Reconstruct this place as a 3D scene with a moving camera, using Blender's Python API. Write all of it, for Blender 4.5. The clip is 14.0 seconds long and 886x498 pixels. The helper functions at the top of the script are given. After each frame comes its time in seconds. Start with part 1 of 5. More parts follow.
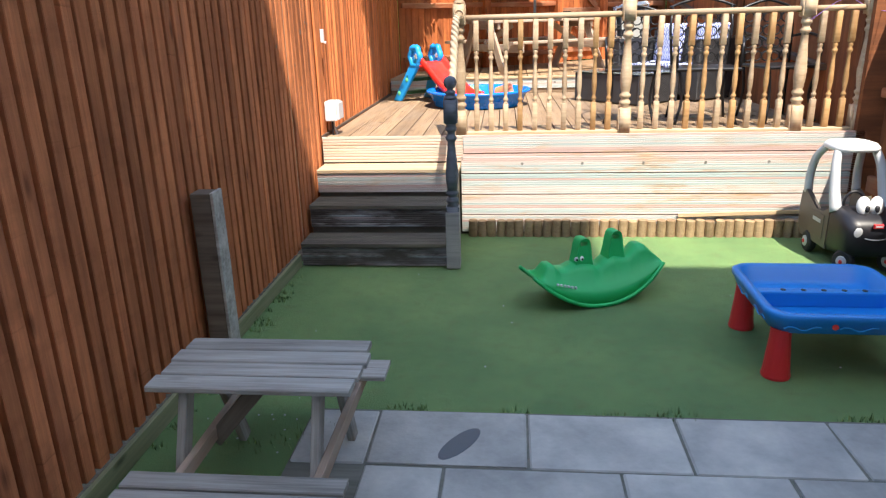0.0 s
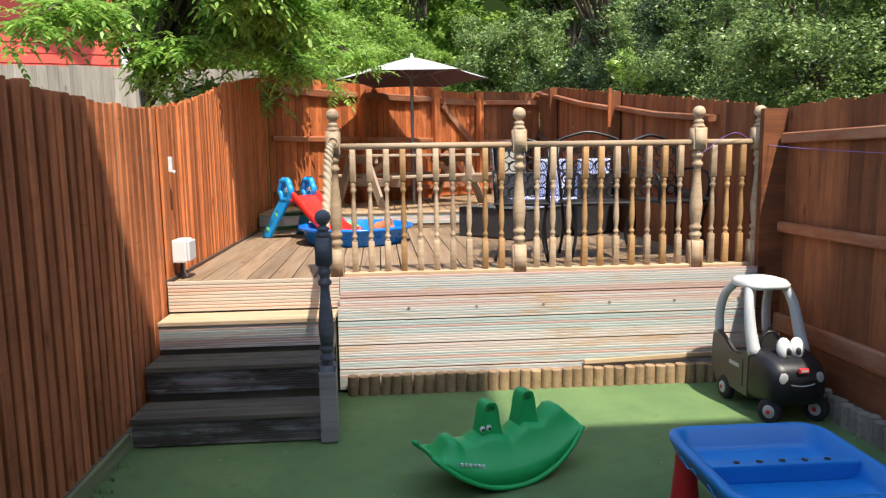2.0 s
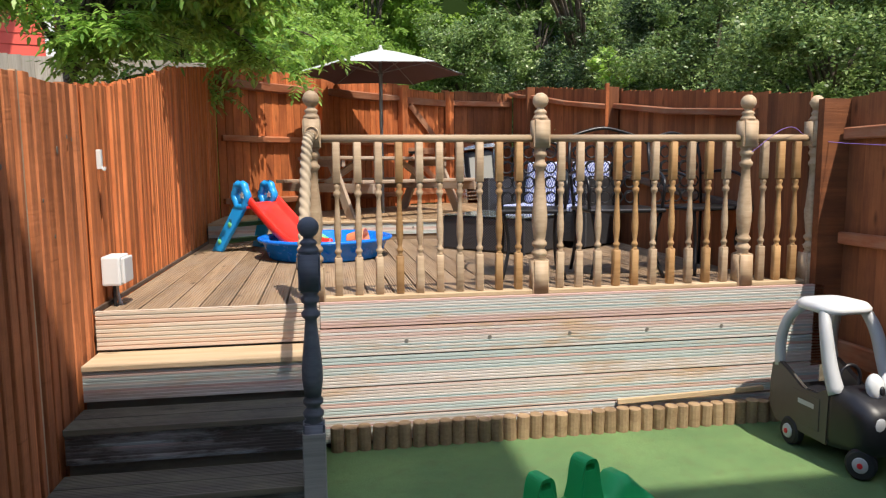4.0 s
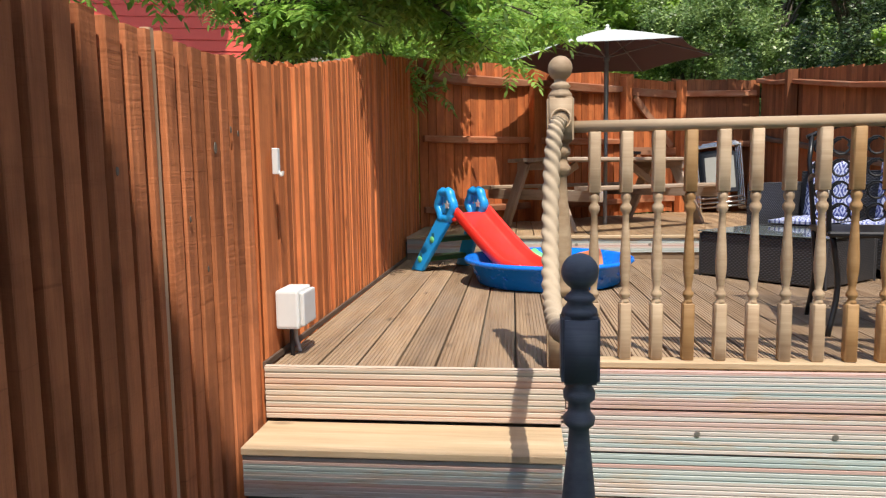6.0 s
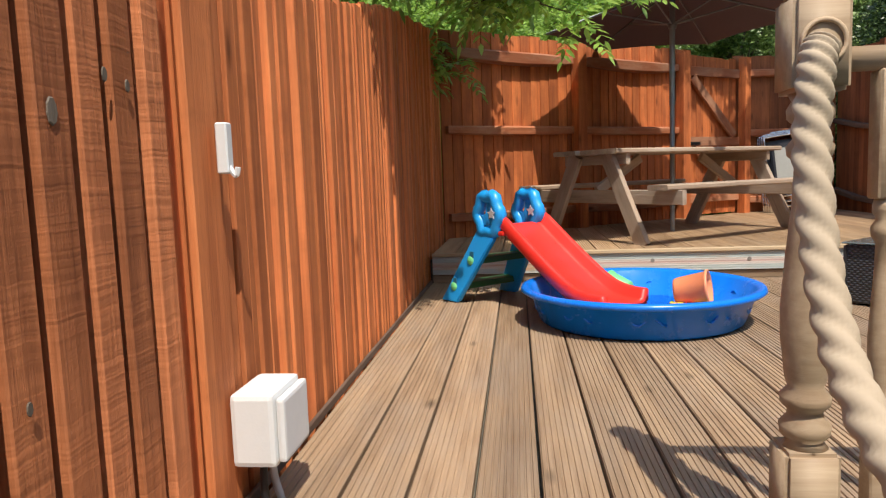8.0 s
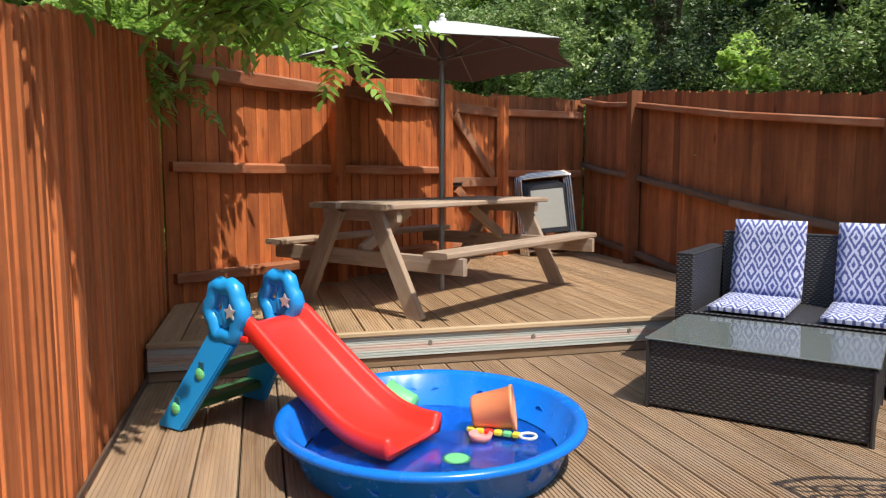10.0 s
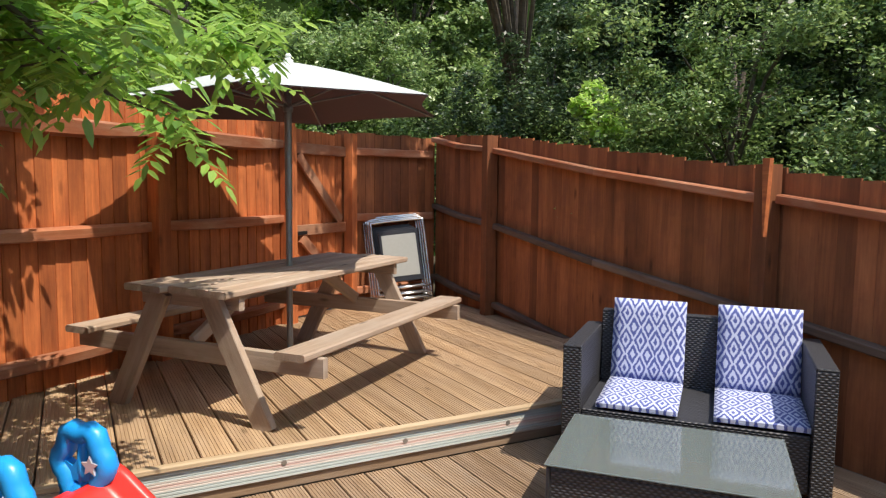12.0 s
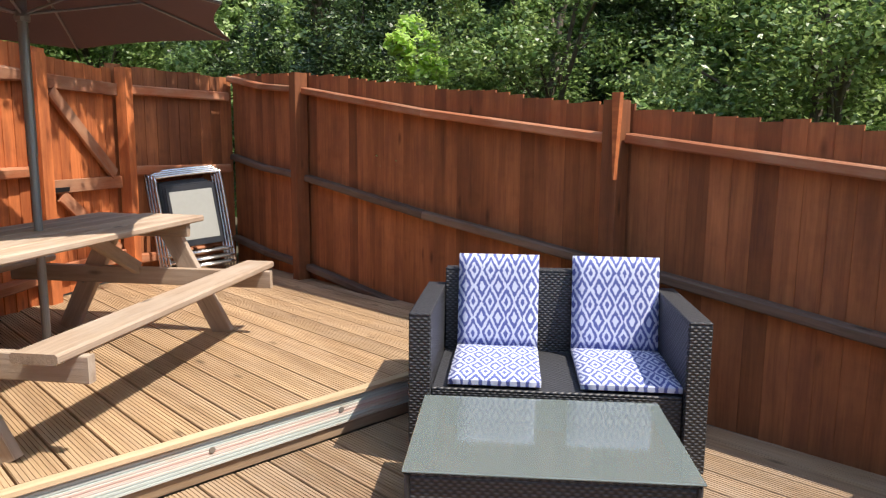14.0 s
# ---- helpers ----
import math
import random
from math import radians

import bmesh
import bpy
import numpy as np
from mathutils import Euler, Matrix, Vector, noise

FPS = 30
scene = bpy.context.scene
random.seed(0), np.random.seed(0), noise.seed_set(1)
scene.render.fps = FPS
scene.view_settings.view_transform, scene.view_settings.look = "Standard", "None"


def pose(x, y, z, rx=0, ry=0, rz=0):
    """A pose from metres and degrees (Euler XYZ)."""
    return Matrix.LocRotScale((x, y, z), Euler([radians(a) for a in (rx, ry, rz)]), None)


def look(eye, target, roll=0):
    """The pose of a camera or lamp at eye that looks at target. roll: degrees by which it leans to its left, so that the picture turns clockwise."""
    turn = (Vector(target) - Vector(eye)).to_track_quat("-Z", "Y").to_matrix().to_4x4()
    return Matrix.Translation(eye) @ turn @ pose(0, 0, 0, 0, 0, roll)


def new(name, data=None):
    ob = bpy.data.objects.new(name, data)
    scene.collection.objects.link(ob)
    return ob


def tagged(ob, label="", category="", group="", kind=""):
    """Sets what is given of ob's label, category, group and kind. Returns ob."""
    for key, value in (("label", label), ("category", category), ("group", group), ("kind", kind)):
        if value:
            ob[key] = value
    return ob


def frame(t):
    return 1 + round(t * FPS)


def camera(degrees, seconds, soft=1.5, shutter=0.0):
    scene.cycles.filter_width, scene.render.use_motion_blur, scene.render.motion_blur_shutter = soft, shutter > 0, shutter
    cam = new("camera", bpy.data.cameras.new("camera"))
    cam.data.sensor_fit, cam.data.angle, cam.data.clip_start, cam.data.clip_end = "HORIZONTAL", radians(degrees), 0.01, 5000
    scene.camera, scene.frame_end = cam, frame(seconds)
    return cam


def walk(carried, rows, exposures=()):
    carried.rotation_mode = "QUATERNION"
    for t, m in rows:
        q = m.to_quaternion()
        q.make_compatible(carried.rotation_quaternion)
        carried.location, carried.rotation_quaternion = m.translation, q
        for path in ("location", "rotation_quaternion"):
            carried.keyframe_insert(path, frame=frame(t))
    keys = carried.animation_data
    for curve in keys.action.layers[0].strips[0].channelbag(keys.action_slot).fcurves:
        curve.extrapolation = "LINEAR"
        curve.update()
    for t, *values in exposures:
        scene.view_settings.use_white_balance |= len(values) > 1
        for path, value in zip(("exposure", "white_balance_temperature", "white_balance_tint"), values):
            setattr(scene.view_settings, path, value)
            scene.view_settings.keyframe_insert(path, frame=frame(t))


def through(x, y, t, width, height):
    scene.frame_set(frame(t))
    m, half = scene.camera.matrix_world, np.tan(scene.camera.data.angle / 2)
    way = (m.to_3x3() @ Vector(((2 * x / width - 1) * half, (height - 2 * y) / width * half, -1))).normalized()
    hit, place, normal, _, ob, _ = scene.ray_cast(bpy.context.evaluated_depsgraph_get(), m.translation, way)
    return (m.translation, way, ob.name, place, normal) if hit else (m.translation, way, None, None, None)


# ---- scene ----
cam = camera(65.0, 14.0, 1.25)
PATH = [
    (0, (0.438, 1.076, 1.628), (0.245, 2.966, 1.004), -1.6),
    (0.5, (0.365, 1.203, 1.665), (0.184, 3.116, 1.11), -1.4),
    (1, (0.325, 1.376, 1.628), (0.232, 3.323, 1.179), -1.2),
    (1.5, (0.366, 1.648, 1.578), (0.422, 3.619, 1.243), -0.9),
    (2, (0.398, 1.841, 1.559), (0.555, 3.818, 1.299), -0.8),
    (2.2, (0.365, 1.925, 1.57), (0.552, 3.9, 1.315), -0.6),
    (4.3, (0.108, 2.934, 1.48), (0.426, 4.896, 1.252), -0.5),
    (4.5, (0.083, 3.053, 1.491), (0.349, 5.023, 1.267), -0.5),
    (5, (0.058, 3.366, 1.482), (0.189, 5.35, 1.259), -0.6),
    (5.5, (0.028, 3.677, 1.484), (-0.038, 5.665, 1.27), -0.9),
    (6, (-0.089, 3.974, 1.481), (-0.308, 5.951, 1.267), -0.9),
    (6.5, (-0.192, 4.262, 1.478), (-0.469, 6.231, 1.265), -0.9),
    (7, (-0.266, 4.602, 1.466), (-0.54, 6.572, 1.253), -0.9),
    (7.2, (-0.31, 4.727, 1.463), (-0.587, 6.696, 1.249), -1.1),
    (9.3, (-0.485, 5.959, 1.621), (-0.409, 7.946, 1.408), -4.8),
    (9.5, (-0.487, 6.032, 1.682), (-0.296, 8.012, 1.468), -4.1),
    (10, (-0.46, 6.192, 1.766), (0.033, 8.12, 1.56), -0.0),
    (10.5, (-0.403, 6.331, 1.866), (0.262, 8.207, 1.663), 0.2),
    (11, (-0.395, 6.493, 1.936), (0.393, 8.321, 1.738), 0.5),
    (11.5, (-0.441, 6.632, 2.058), (0.437, 8.419, 1.868), 0.6),
    (12, (-0.415, 6.795, 2.111), (0.525, 8.552, 1.929), 0.6),
    (12.5, (-0.378, 6.988, 2.192), (0.579, 8.735, 2.014), 0.5),
    (13, (-0.354, 7.144, 2.174), (0.593, 8.896, 1.994), 0.5),
    (13.5, (-0.261, 7.287, 2.1), (0.814, 8.963, 1.916), 0.5),
    (14, (-0.139, 7.386, 2.017), (1.244, 8.801, 1.722), 0.5),
]
walk(cam, [(t, look(eye, target, roll)) for t, eye, target, roll in PATH], [(0.0, 1.86, 6900, 10), (1.0, 1.64, 6900, 10), (2.0, 1.33, 6900, 10), (5.0, 1.04, 6900, 10), (9.5, 0.95, 6900, 10), (11.5, 1.03, 6900, 10), (13.0, 1.19, 6900, 10), (14.0, 1.42, 6900, 10)])

# ---- world, sun and the exposure ----
SUN = Vector((0.212, -0.545, 1.0)).normalized()
world = bpy.data.worlds.new("world")
scene.world = world
world.use_nodes = True
wn = world.node_tree
sky = wn.nodes.new("ShaderNodeTexSky")
sky.sky_type, sky.sun_disc = "NISHITA", False
sky.sun_elevation = math.asin(SUN.z)
sky.sun_rotation = math.atan2(SUN.x, SUN.y)
wn.links.new(sky.outputs["Color"], wn.nodes["Background"].inputs["Color"])
wn.nodes["Background"].inputs["Strength"].default_value = 0.13
sun = new("sun", bpy.data.lights.new("sun", "SUN"))
sun.data.energy, sun.data.angle, sun.data.color = 2.75, radians(0.5), (1.0, 0.95, 0.87)
sun.matrix_world = look(SUN * 30, (0, 0, 0))



# ---- materials ----
class Mat:
    """A small wrapper round one node material."""

    def __init__(self, name, rough=0.6, metal=0.0):
        self.m = bpy.data.materials.new(name)
        self.m.use_nodes = True
        self.t = self.m.node_tree
        self.b = self.t.nodes["Principled BSDF"]
        self.b.inputs["Roughness"].default_value = rough
        self.b.inputs["Metallic"].default_value = metal

    def node(self, kind, **kw):
        n = self.t.nodes.new(kind)
        for k, v in kw.items():
            if k in n.inputs.keys():
                self.put(n.inputs[k], v)
        return n

    def put(self, socket, v):
        if isinstance(v, bpy.types.NodeSocket):
            self.t.links.new(v, socket)
        else:
            socket.default_value = v

    def coords(self, scale=(1, 1, 1), kind="Object", shift=True):
        tc = self.node("ShaderNodeTexCoord")
        mp = self.node("ShaderNodeMapping", Vector=tc.outputs[kind], Scale=scale)
        if shift:
            oi = self.node("ShaderNodeObjectInfo")
            self.put(mp.inputs["Location"], self.math("MULTIPLY", oi.outputs["Random"], 57.0))
        return mp.outputs["Vector"]

    def noise(self, vec, scale, detail=3, rough=0.6):
        n = self.node("ShaderNodeTexNoise", Vector=vec, Scale=scale, Detail=detail, Roughness=rough)
        return n.outputs["Fac"]

    def math(self, op, a, b=0.0, c=0.0):
        n = self.t.nodes.new("ShaderNodeMath")
        n.operation = op
        self.put(n.inputs[0], a), self.put(n.inputs[1], b), self.put(n.inputs[2], c)
        return n.outputs[0]

    def ramp(self, f, stops):
        n = self.t.nodes.new("ShaderNodeValToRGB")
        self.put(n.inputs[0], f)
        e = n.color_ramp.elements
        while len(e) < len(stops):
            e.new(0.5)
        for el, (p, c) in zip(e, stops):
            el.position, el.color = p, (*c, 1) if len(c) == 3 else c
        return n.outputs[0]

    def mix(self, f, a, b, mode="MIX"):
        n = self.t.nodes.new("ShaderNodeMix")
        n.data_type, n.blend_type = "RGBA", mode
        self.put(n.inputs[0], f)
        for s, v in ((n.inputs[6], a), (n.inputs[7], b)):
            self.put(s, v if isinstance(v, bpy.types.NodeSocket) else (*v[:3], 1))
        return n.outputs[2]

    def scale_value(self, col, f):
        n = self.node("ShaderNodeHueSaturation", Color=col)
        self.put(n.inputs["Value"], f)
        return n.outputs[0]

    def rand(self):
        return self.node("ShaderNodeObjectInfo").outputs["Random"]

    def island(self):
        return self.node("ShaderNodeNewGeometry").outputs["Random Per Island"]

    def split(self, vec):
        return self.node("ShaderNodeSeparateXYZ", Vector=vec).outputs

    def bump(self, h, strength=0.4, dist=0.01):
        n = self.node("ShaderNodeBump", Height=h, Strength=strength, Distance=dist)
        old = self.b.inputs["Normal"]
        if old.is_linked:
            self.put(n.inputs["Normal"], old.links[0].from_socket)
        self.put(old, n.outputs[0])

    def color(self, c):
        self.put(self.b.inputs["Base Color"], c if isinstance(c, bpy.types.NodeSocket) else (*c, 1))


def span(v, lo, hi):
    return [(0.0, tuple(x * lo for x in v)), (1.0, tuple(x * hi for x in v))]


def wood(name, dark, light, rough=0.75, sawn=0.0, vary=0.35, grain=1.0, grey=None, grey_amount=0.5, bump=0.5, knots=True, sheen=0.3, marks=0.0):
    """Sawn timber: the grain runs along the piece's own x axis."""
    m = Mat(name, rough)
    m.b.inputs["Specular IOR Level"].default_value = sheen
    fine = m.noise(m.coords((2.5, 60, 60)), grain, 4, 0.7)
    broad = m.noise(m.coords((0.9, 9, 9)), 1.3 * grain, 3, 0.55)
    c = m.ramp(m.math("ADD", m.math("MULTIPLY", fine, 0.45), m.math("MULTIPLY", broad, 0.55)), [(0.33, dark), (0.66, light)])
    if grey:
        g = m.noise(m.coords((1.1, 3.2, 3.2)), 2.1, 5, 0.65)
        c = m.mix(m.math("MULTIPLY", m.ramp(g, [(0.42, (0, 0, 0)), (0.68, (1, 1, 1))]), grey_amount), c, grey)
    if knots:
        v = m.node("ShaderNodeTexVoronoi", Vector=m.coords((2.2, 6.5, 6.5)), Scale=1.0)
        k = m.ramp(v.outputs["Distance"], [(0.03, (1, 1, 1)), (0.13, (0, 0, 0))])
        c = m.mix(m.math("MULTIPLY", k, 0.75), c, tuple(x * 0.35 for x in dark))
    if sawn:
        sw = m.noise(m.coords((9, 3, 3)), 1.0, 4, 0.6)
        c = m.mix(m.math("MULTIPLY", m.ramp(sw, [(0.52, (0, 0, 0)), (0.72, (1, 1, 1))]), 0.7 * sawn), c, tuple(x * 0.6 for x in dark))
        st = m.noise(m.coords((0.7, 22, 22)), 1.6, 3, 0.6)
        c = m.mix(m.math("MULTIPLY", m.ramp(st, [(0.64, (0, 0, 0)), (0.74, (1, 1, 1))]), 0.7 * sawn), c, tuple(x * 1.2 for x in light))
        m.bump(sw, 0.15, 0.003)
    if marks:
        wob = m.math("MULTIPLY", m.noise(m.coords((3, 9, 9)), 1.0, 3), 0.025)
        x = m.split(m.coords((1, 1, 1)))[0]
        cut = m.noise(m.node("ShaderNodeCombineXYZ", X=m.math("MULTIPLY", m.math("ADD", x, wob), 26.0)).outputs[0], 1.0, 3, 0.75)
        line = m.ramp(cut, [(0.30, (0, 0, 0)), (0.40, (1, 1, 1))])
        # Saw cuts: the shade in them is painted as dark lines, besides the bump.
        c = m.mix(m.math("MULTIPLY", m.math("SUBTRACT", 1.0, line), 0.55 * marks), c, tuple(v * 0.55 for v in dark))
        m.bump(cut, 0.45 * marks, 0.008)
    c = m.scale_value(c, m.math("ADD", m.math("MULTIPLY", m.rand(), 2 * vary), 1 - vary))
    m.color(c)
    m.put(m.b.inputs["Roughness"], m.math("ADD", m.math("MULTIPLY", fine, 0.2), rough - 0.1))
    m.bump(m.math("ADD", fine, m.math("MULTIPLY", broad, 0.6)), bump, 0.004)
    return m.m


def plastic(name, col, rough=0.35, scuff=0.12, fine=0.15):
    m = Mat(name, rough)
    n = m.noise(m.coords((1, 1, 1), shift=False), 9.0, 5, 0.7)
    f = m.noise(m.coords((1, 1, 1), shift=False), 140.0, 2)
    m.color(m.mix(m.math("MULTIPLY", m.ramp(n, [(0.45, (0, 0, 0)), (0.75, (1, 1, 1))]), scuff), col, tuple(min(1, x * 0.6 + 0.08) for x in col)))
    m.put(m.b.inputs["Roughness"], m.math("ADD", m.math("MULTIPLY", n, 0.3), rough - 0.1))
    m.bump(f, fine, 0.0015)
    return m.m


FENCE_LEFT = wood("fence stain orange", (0.42, 0.125, 0.048), (0.78, 0.265, 0.098), vary=0.2, sawn=0.45, grey=(0.17, 0.055, 0.028), grey_amount=0.25, bump=0.7, sheen=0.15)
FENCE_SAWN = wood("rough sawn fence stain", (0.34, 0.115, 0.05), (0.66, 0.235, 0.10), vary=0.22, sawn=0.5, grey=(0.16, 0.06, 0.035), grey_amount=0.4, bump=0.8, sheen=0.1, marks=1.0)
BLEACHED = wood("bare split strip", (0.36, 0.20, 0.11), (0.72, 0.50, 0.32), vary=0.1, bump=1.0)
FENCE_BACK = wood("fence stain red brown", (0.34, 0.088, 0.028), (0.66, 0.205, 0.066), vary=0.2, sawn=0.35, grey=(0.15, 0.045, 0.024), grey_amount=0.5, bump=0.6)
# Darker copy for fences facing away from the sun; shade sits in the colour.
FENCE_SHADE = wood("fence stain with shade in it", (0.19, 0.066, 0.026), (0.40, 0.142, 0.055), vary=0.27, sawn=0.35, grey=(0.12, 0.042, 0.026), grey_amount=0.5)
RAIL_WOOD = wood("fence rail", (0.25, 0.075, 0.032), (0.42, 0.15, 0.07), vary=0.2, grey=(0.45, 0.27, 0.17), grey_amount=0.6)
MID_RAIL = wood("dark rail", (0.07, 0.042, 0.03), (0.19, 0.12, 0.085), vary=0.2, grey=(0.24, 0.19, 0.15), grey_amount=0.35)
GREY_FENCE = wood("weathered fence", (0.22, 0.19, 0.16), (0.42, 0.38, 0.32), vary=0.2)
FENCE_GAP_SHADE = wood("dark gap shade", (0.12, 0.04, 0.02), (0.24, 0.085, 0.04), vary=0.25, sawn=0.4)
GREEN_BASE = wood("mossy gravel board", (0.12, 0.14, 0.07), (0.27, 0.27, 0.15), vary=0.1)
DECK = wood("deck board", (0.20, 0.125, 0.074), (0.41, 0.285, 0.18), vary=0.14, grey=(0.31, 0.24, 0.18), grey_amount=0.55, bump=0.7)
DECK_UP = wood("upper deck board", (0.27, 0.165, 0.088), (0.52, 0.36, 0.215), vary=0.14, grey=(0.40, 0.29, 0.2), grey_amount=0.5, bump=0.7)
TREAD_NEW = wood("new tread", (0.38, 0.26, 0.15), (0.62, 0.47, 0.31), vary=0.06, grey=(0.42, 0.33, 0.2), grey_amount=0.4)
TREAD_DARK = wood("dark tread", (0.06, 0.055, 0.047), (0.16, 0.145, 0.12), vary=0.1, grey=(0.20, 0.19, 0.13), grey_amount=0.5)
PICNIC = wood("weathered picnic wood", (0.24, 0.165, 0.115), (0.46, 0.34, 0.25), vary=0.14, grey=(0.46, 0.38, 0.31), grey_amount=0.6)
KIDS = wood("silver bench wood", (0.13, 0.12, 0.105), (0.50, 0.48, 0.43), vary=0.14, grey=(0.44, 0.44, 0.40), grey_amount=0.5)
TURNED = wood("turned spindle", (0.34, 0.225, 0.135), (0.56, 0.42, 0.28), vary=0.18, knots=False, grain=0.8, bump=0.25, rough=0.6)
SPINDLE_HONEY = wood("honey spindle", (0.34, 0.18, 0.07), (0.52, 0.31, 0.14), vary=0.2, knots=False, grain=0.8, bump=0.25, rough=0.55)
NEWEL_BLUE = wood("dark newel", (0.075, 0.085, 0.105), (0.15, 0.165, 0.19), vary=0.04, knots=False, bump=0.3, rough=0.55)
NEWEL_BASE = wood("grey newel foot", (0.20, 0.20, 0.20), (0.36, 0.35, 0.34), vary=0.04, knots=False)
STUB_WOOD = wood("stub post wood", (0.07, 0.052, 0.038), (0.19, 0.155, 0.12), vary=0.05)
LOG = wood("log edging", (0.22, 0.14, 0.08), (0.42, 0.29, 0.17), vary=0.18, knots=False)
LOG_GREY = wood("grey log edging", (0.17, 0.15, 0.12), (0.32, 0.29, 0.24), vary=0.2, knots=False)


def striped(name, strength):
    """Grooved face board whose ridges keep worn bands of white, pink and teal paint. Local y runs up the face."""
    m = Mat(name, 0.7)
    y = m.split(m.coords((1, 1, 1), shift=False))[1]
    oi = m.rand()
    band = m.node("ShaderNodeTexWhiteNoise")
    band.noise_dimensions = "2D"
    cell = m.math("FLOOR", m.math("MULTIPLY", m.math("ADD", y, 0.0725), 1 / 0.0145))
    cv = m.node("ShaderNodeCombineXYZ", X=cell, Y=m.math("MULTIPLY", oi, 31.0))
    m.put(band.inputs["Vector"], cv.outputs[0])
    paint = m.ramp(band.outputs["Value"], [(0.0, (0.64, 0.60, 0.56)), (0.34, (0.62, 0.57, 0.53)), (0.42, (0.56, 0.37, 0.34)), (0.56, (0.62, 0.48, 0.44)), (0.66, (0.66, 0.62, 0.59)), (0.88, (0.40, 0.51, 0.51)), (1.0, (0.52, 0.58, 0.57))])
    base = m.ramp(m.noise(m.coords((1.5, 40, 40)), 1.0, 4), [(0.3, (0.42, 0.26, 0.15)), (0.7, (0.66, 0.48, 0.33))])
    wear = m.noise(m.coords((0.9, 5, 5)), 1.7, 5, 0.7)
    c = m.mix(m.math("MULTIPLY", m.ramp(wear, [(0.31, (0, 0, 0)), (0.46, (1, 1, 1))]), strength), base, paint)
    m.color(c)
    m.bump(wear, 0.2, 0.003)
    return m.m


FACE = striped("striped worn face board", 0.88)
FACE_WOOD = striped("mostly bare face board", 0.45)


def dark_striped():
    """Grooved riser, nearly black, with dull remains of blue, pink and white on its ridges."""
    m = Mat("dark riser", 0.75)
    y = m.split(m.coords((1, 1, 1), shift=False))[1]
    band = m.node("ShaderNodeTexWhiteNoise")
    band.noise_dimensions = "2D"
    cell = m.math("FLOOR", m.math("MULTIPLY", m.math("ADD", y, 0.0675), 1 / 0.015))
    m.put(band.inputs["Vector"], m.node("ShaderNodeCombineXYZ", X=cell, Y=m.math("MULTIPLY", m.rand(), 31.0)).outputs[0])
    paint = m.ramp(band.outputs["Value"], [(0.0, (0.12, 0.115, 0.12)), (0.3, (0.27, 0.27, 0.29)), (0.5, (0.36, 0.26, 0.26)), (0.7, (0.22, 0.32, 0.36)), (1.0, (0.40, 0.40, 0.41))])
    wear = m.noise(m.coords((1.2, 5, 5)), 2.0, 5, 0.7)
    m.color(m.mix(m.ramp(wear, [(0.40, (0, 0, 0)), (0.58, (1, 1, 1))]), paint, (0.07, 0.06, 0.055)))
    m.bump(wear, 0.3, 0.004)
    return m.m


RISER = dark_striped()


def turf():
    m = Mat("artificial turf", 0.95)
    v = m.coords((1, 1, 1), "Object", False)
    big, mid, fine = m.noise(v, 1.3, 4), m.noise(v, 14.0, 4), m.noise(v, 260.0, 2)
    c = m.ramp(m.math("ADD", m.math("MULTIPLY", big, 0.4), m.math("MULTIPLY", fine, 0.6)), [(0.35, (0.08, 0.165, 0.066)), (0.5, (0.15, 0.27, 0.10)), (0.66, (0.24, 0.37, 0.13))])
    c = m.mix(m.math("MULTIPLY", m.ramp(mid, [(0.5, (0, 0, 0)), (0.75, (1, 1, 1))]), 0.4), c, (0.15, 0.155, 0.065))
    m.color(c)
    m.bump(fine, 0.8, 0.01), m.bump(mid, 0.4, 0.02)
    return m.m


def slate():
    m = Mat("riven paving", 0.55)
    v = m.coords((1, 1, 1))
    a, b = m.noise(v, 3.5, 6, 0.6), m.noise(v, 40.0, 4)
    c = m.ramp(a, [(0.3, (0.28, 0.285, 0.275)), (0.52, (0.43, 0.435, 0.41)), (0.7, (0.56, 0.56, 0.51))])
    c = m.mix(m.math("MULTIPLY", b, 0.25), c, (0.20, 0.22, 0.15))
    m.color(m.scale_value(c, m.math("ADD", m.math("MULTIPLY", m.rand(), 0.3), 0.85)))
    m.bump(a, 0.6, 0.02), m.bump(b, 0.3, 0.004)
    return m.m


def soil():
    m = Mat("soil", 0.95)
    v = m.coords((1, 1, 1), shift=False)
    m.color(m.ramp(m.noise(v, 25, 5), [(0.3, (0.04, 0.03, 0.02)), (0.7, (0.13, 0.11, 0.07))]))
    m.bump(m.noise(v, 60, 4), 0.8, 0.02)
    return m.m


TURF, SLATE, SOIL = turf(), slate(), soil()
MORTAR = wood("sandy joint", (0.16, 0.17, 0.13), (0.34, 0.34, 0.29), knots=False)


def wicker():
    m = Mat("dark woven rattan", 0.5)
    x, y, _ = m.split(m.coords((1, 1, 1), shift=False))[:3]
    row = m.math("FLOOR", m.math("MULTIPLY", y, 1 / 0.011))
    sx = m.math("SINE", m.math("ADD", m.math("MULTIPLY", x, 230.0), m.math("MULTIPLY", row, 3.14159)))
    sy = m.math("ABSOLUTE", m.math("SINE", m.math("MULTIPLY", y, 3.14159 / 0.011)))
    h = m.math("MULTIPLY", m.math("ADD", m.math("MULTIPLY", sx, 0.5), 0.6), sy)
    m.color(m.ramp(h, [(0.0, (0.012, 0.012, 0.014)), (0.5, (0.035, 0.035, 0.04)), (1.0, (0.072, 0.073, 0.082))]))
    m.bump(h, 0.8, 0.004)
    return m.m


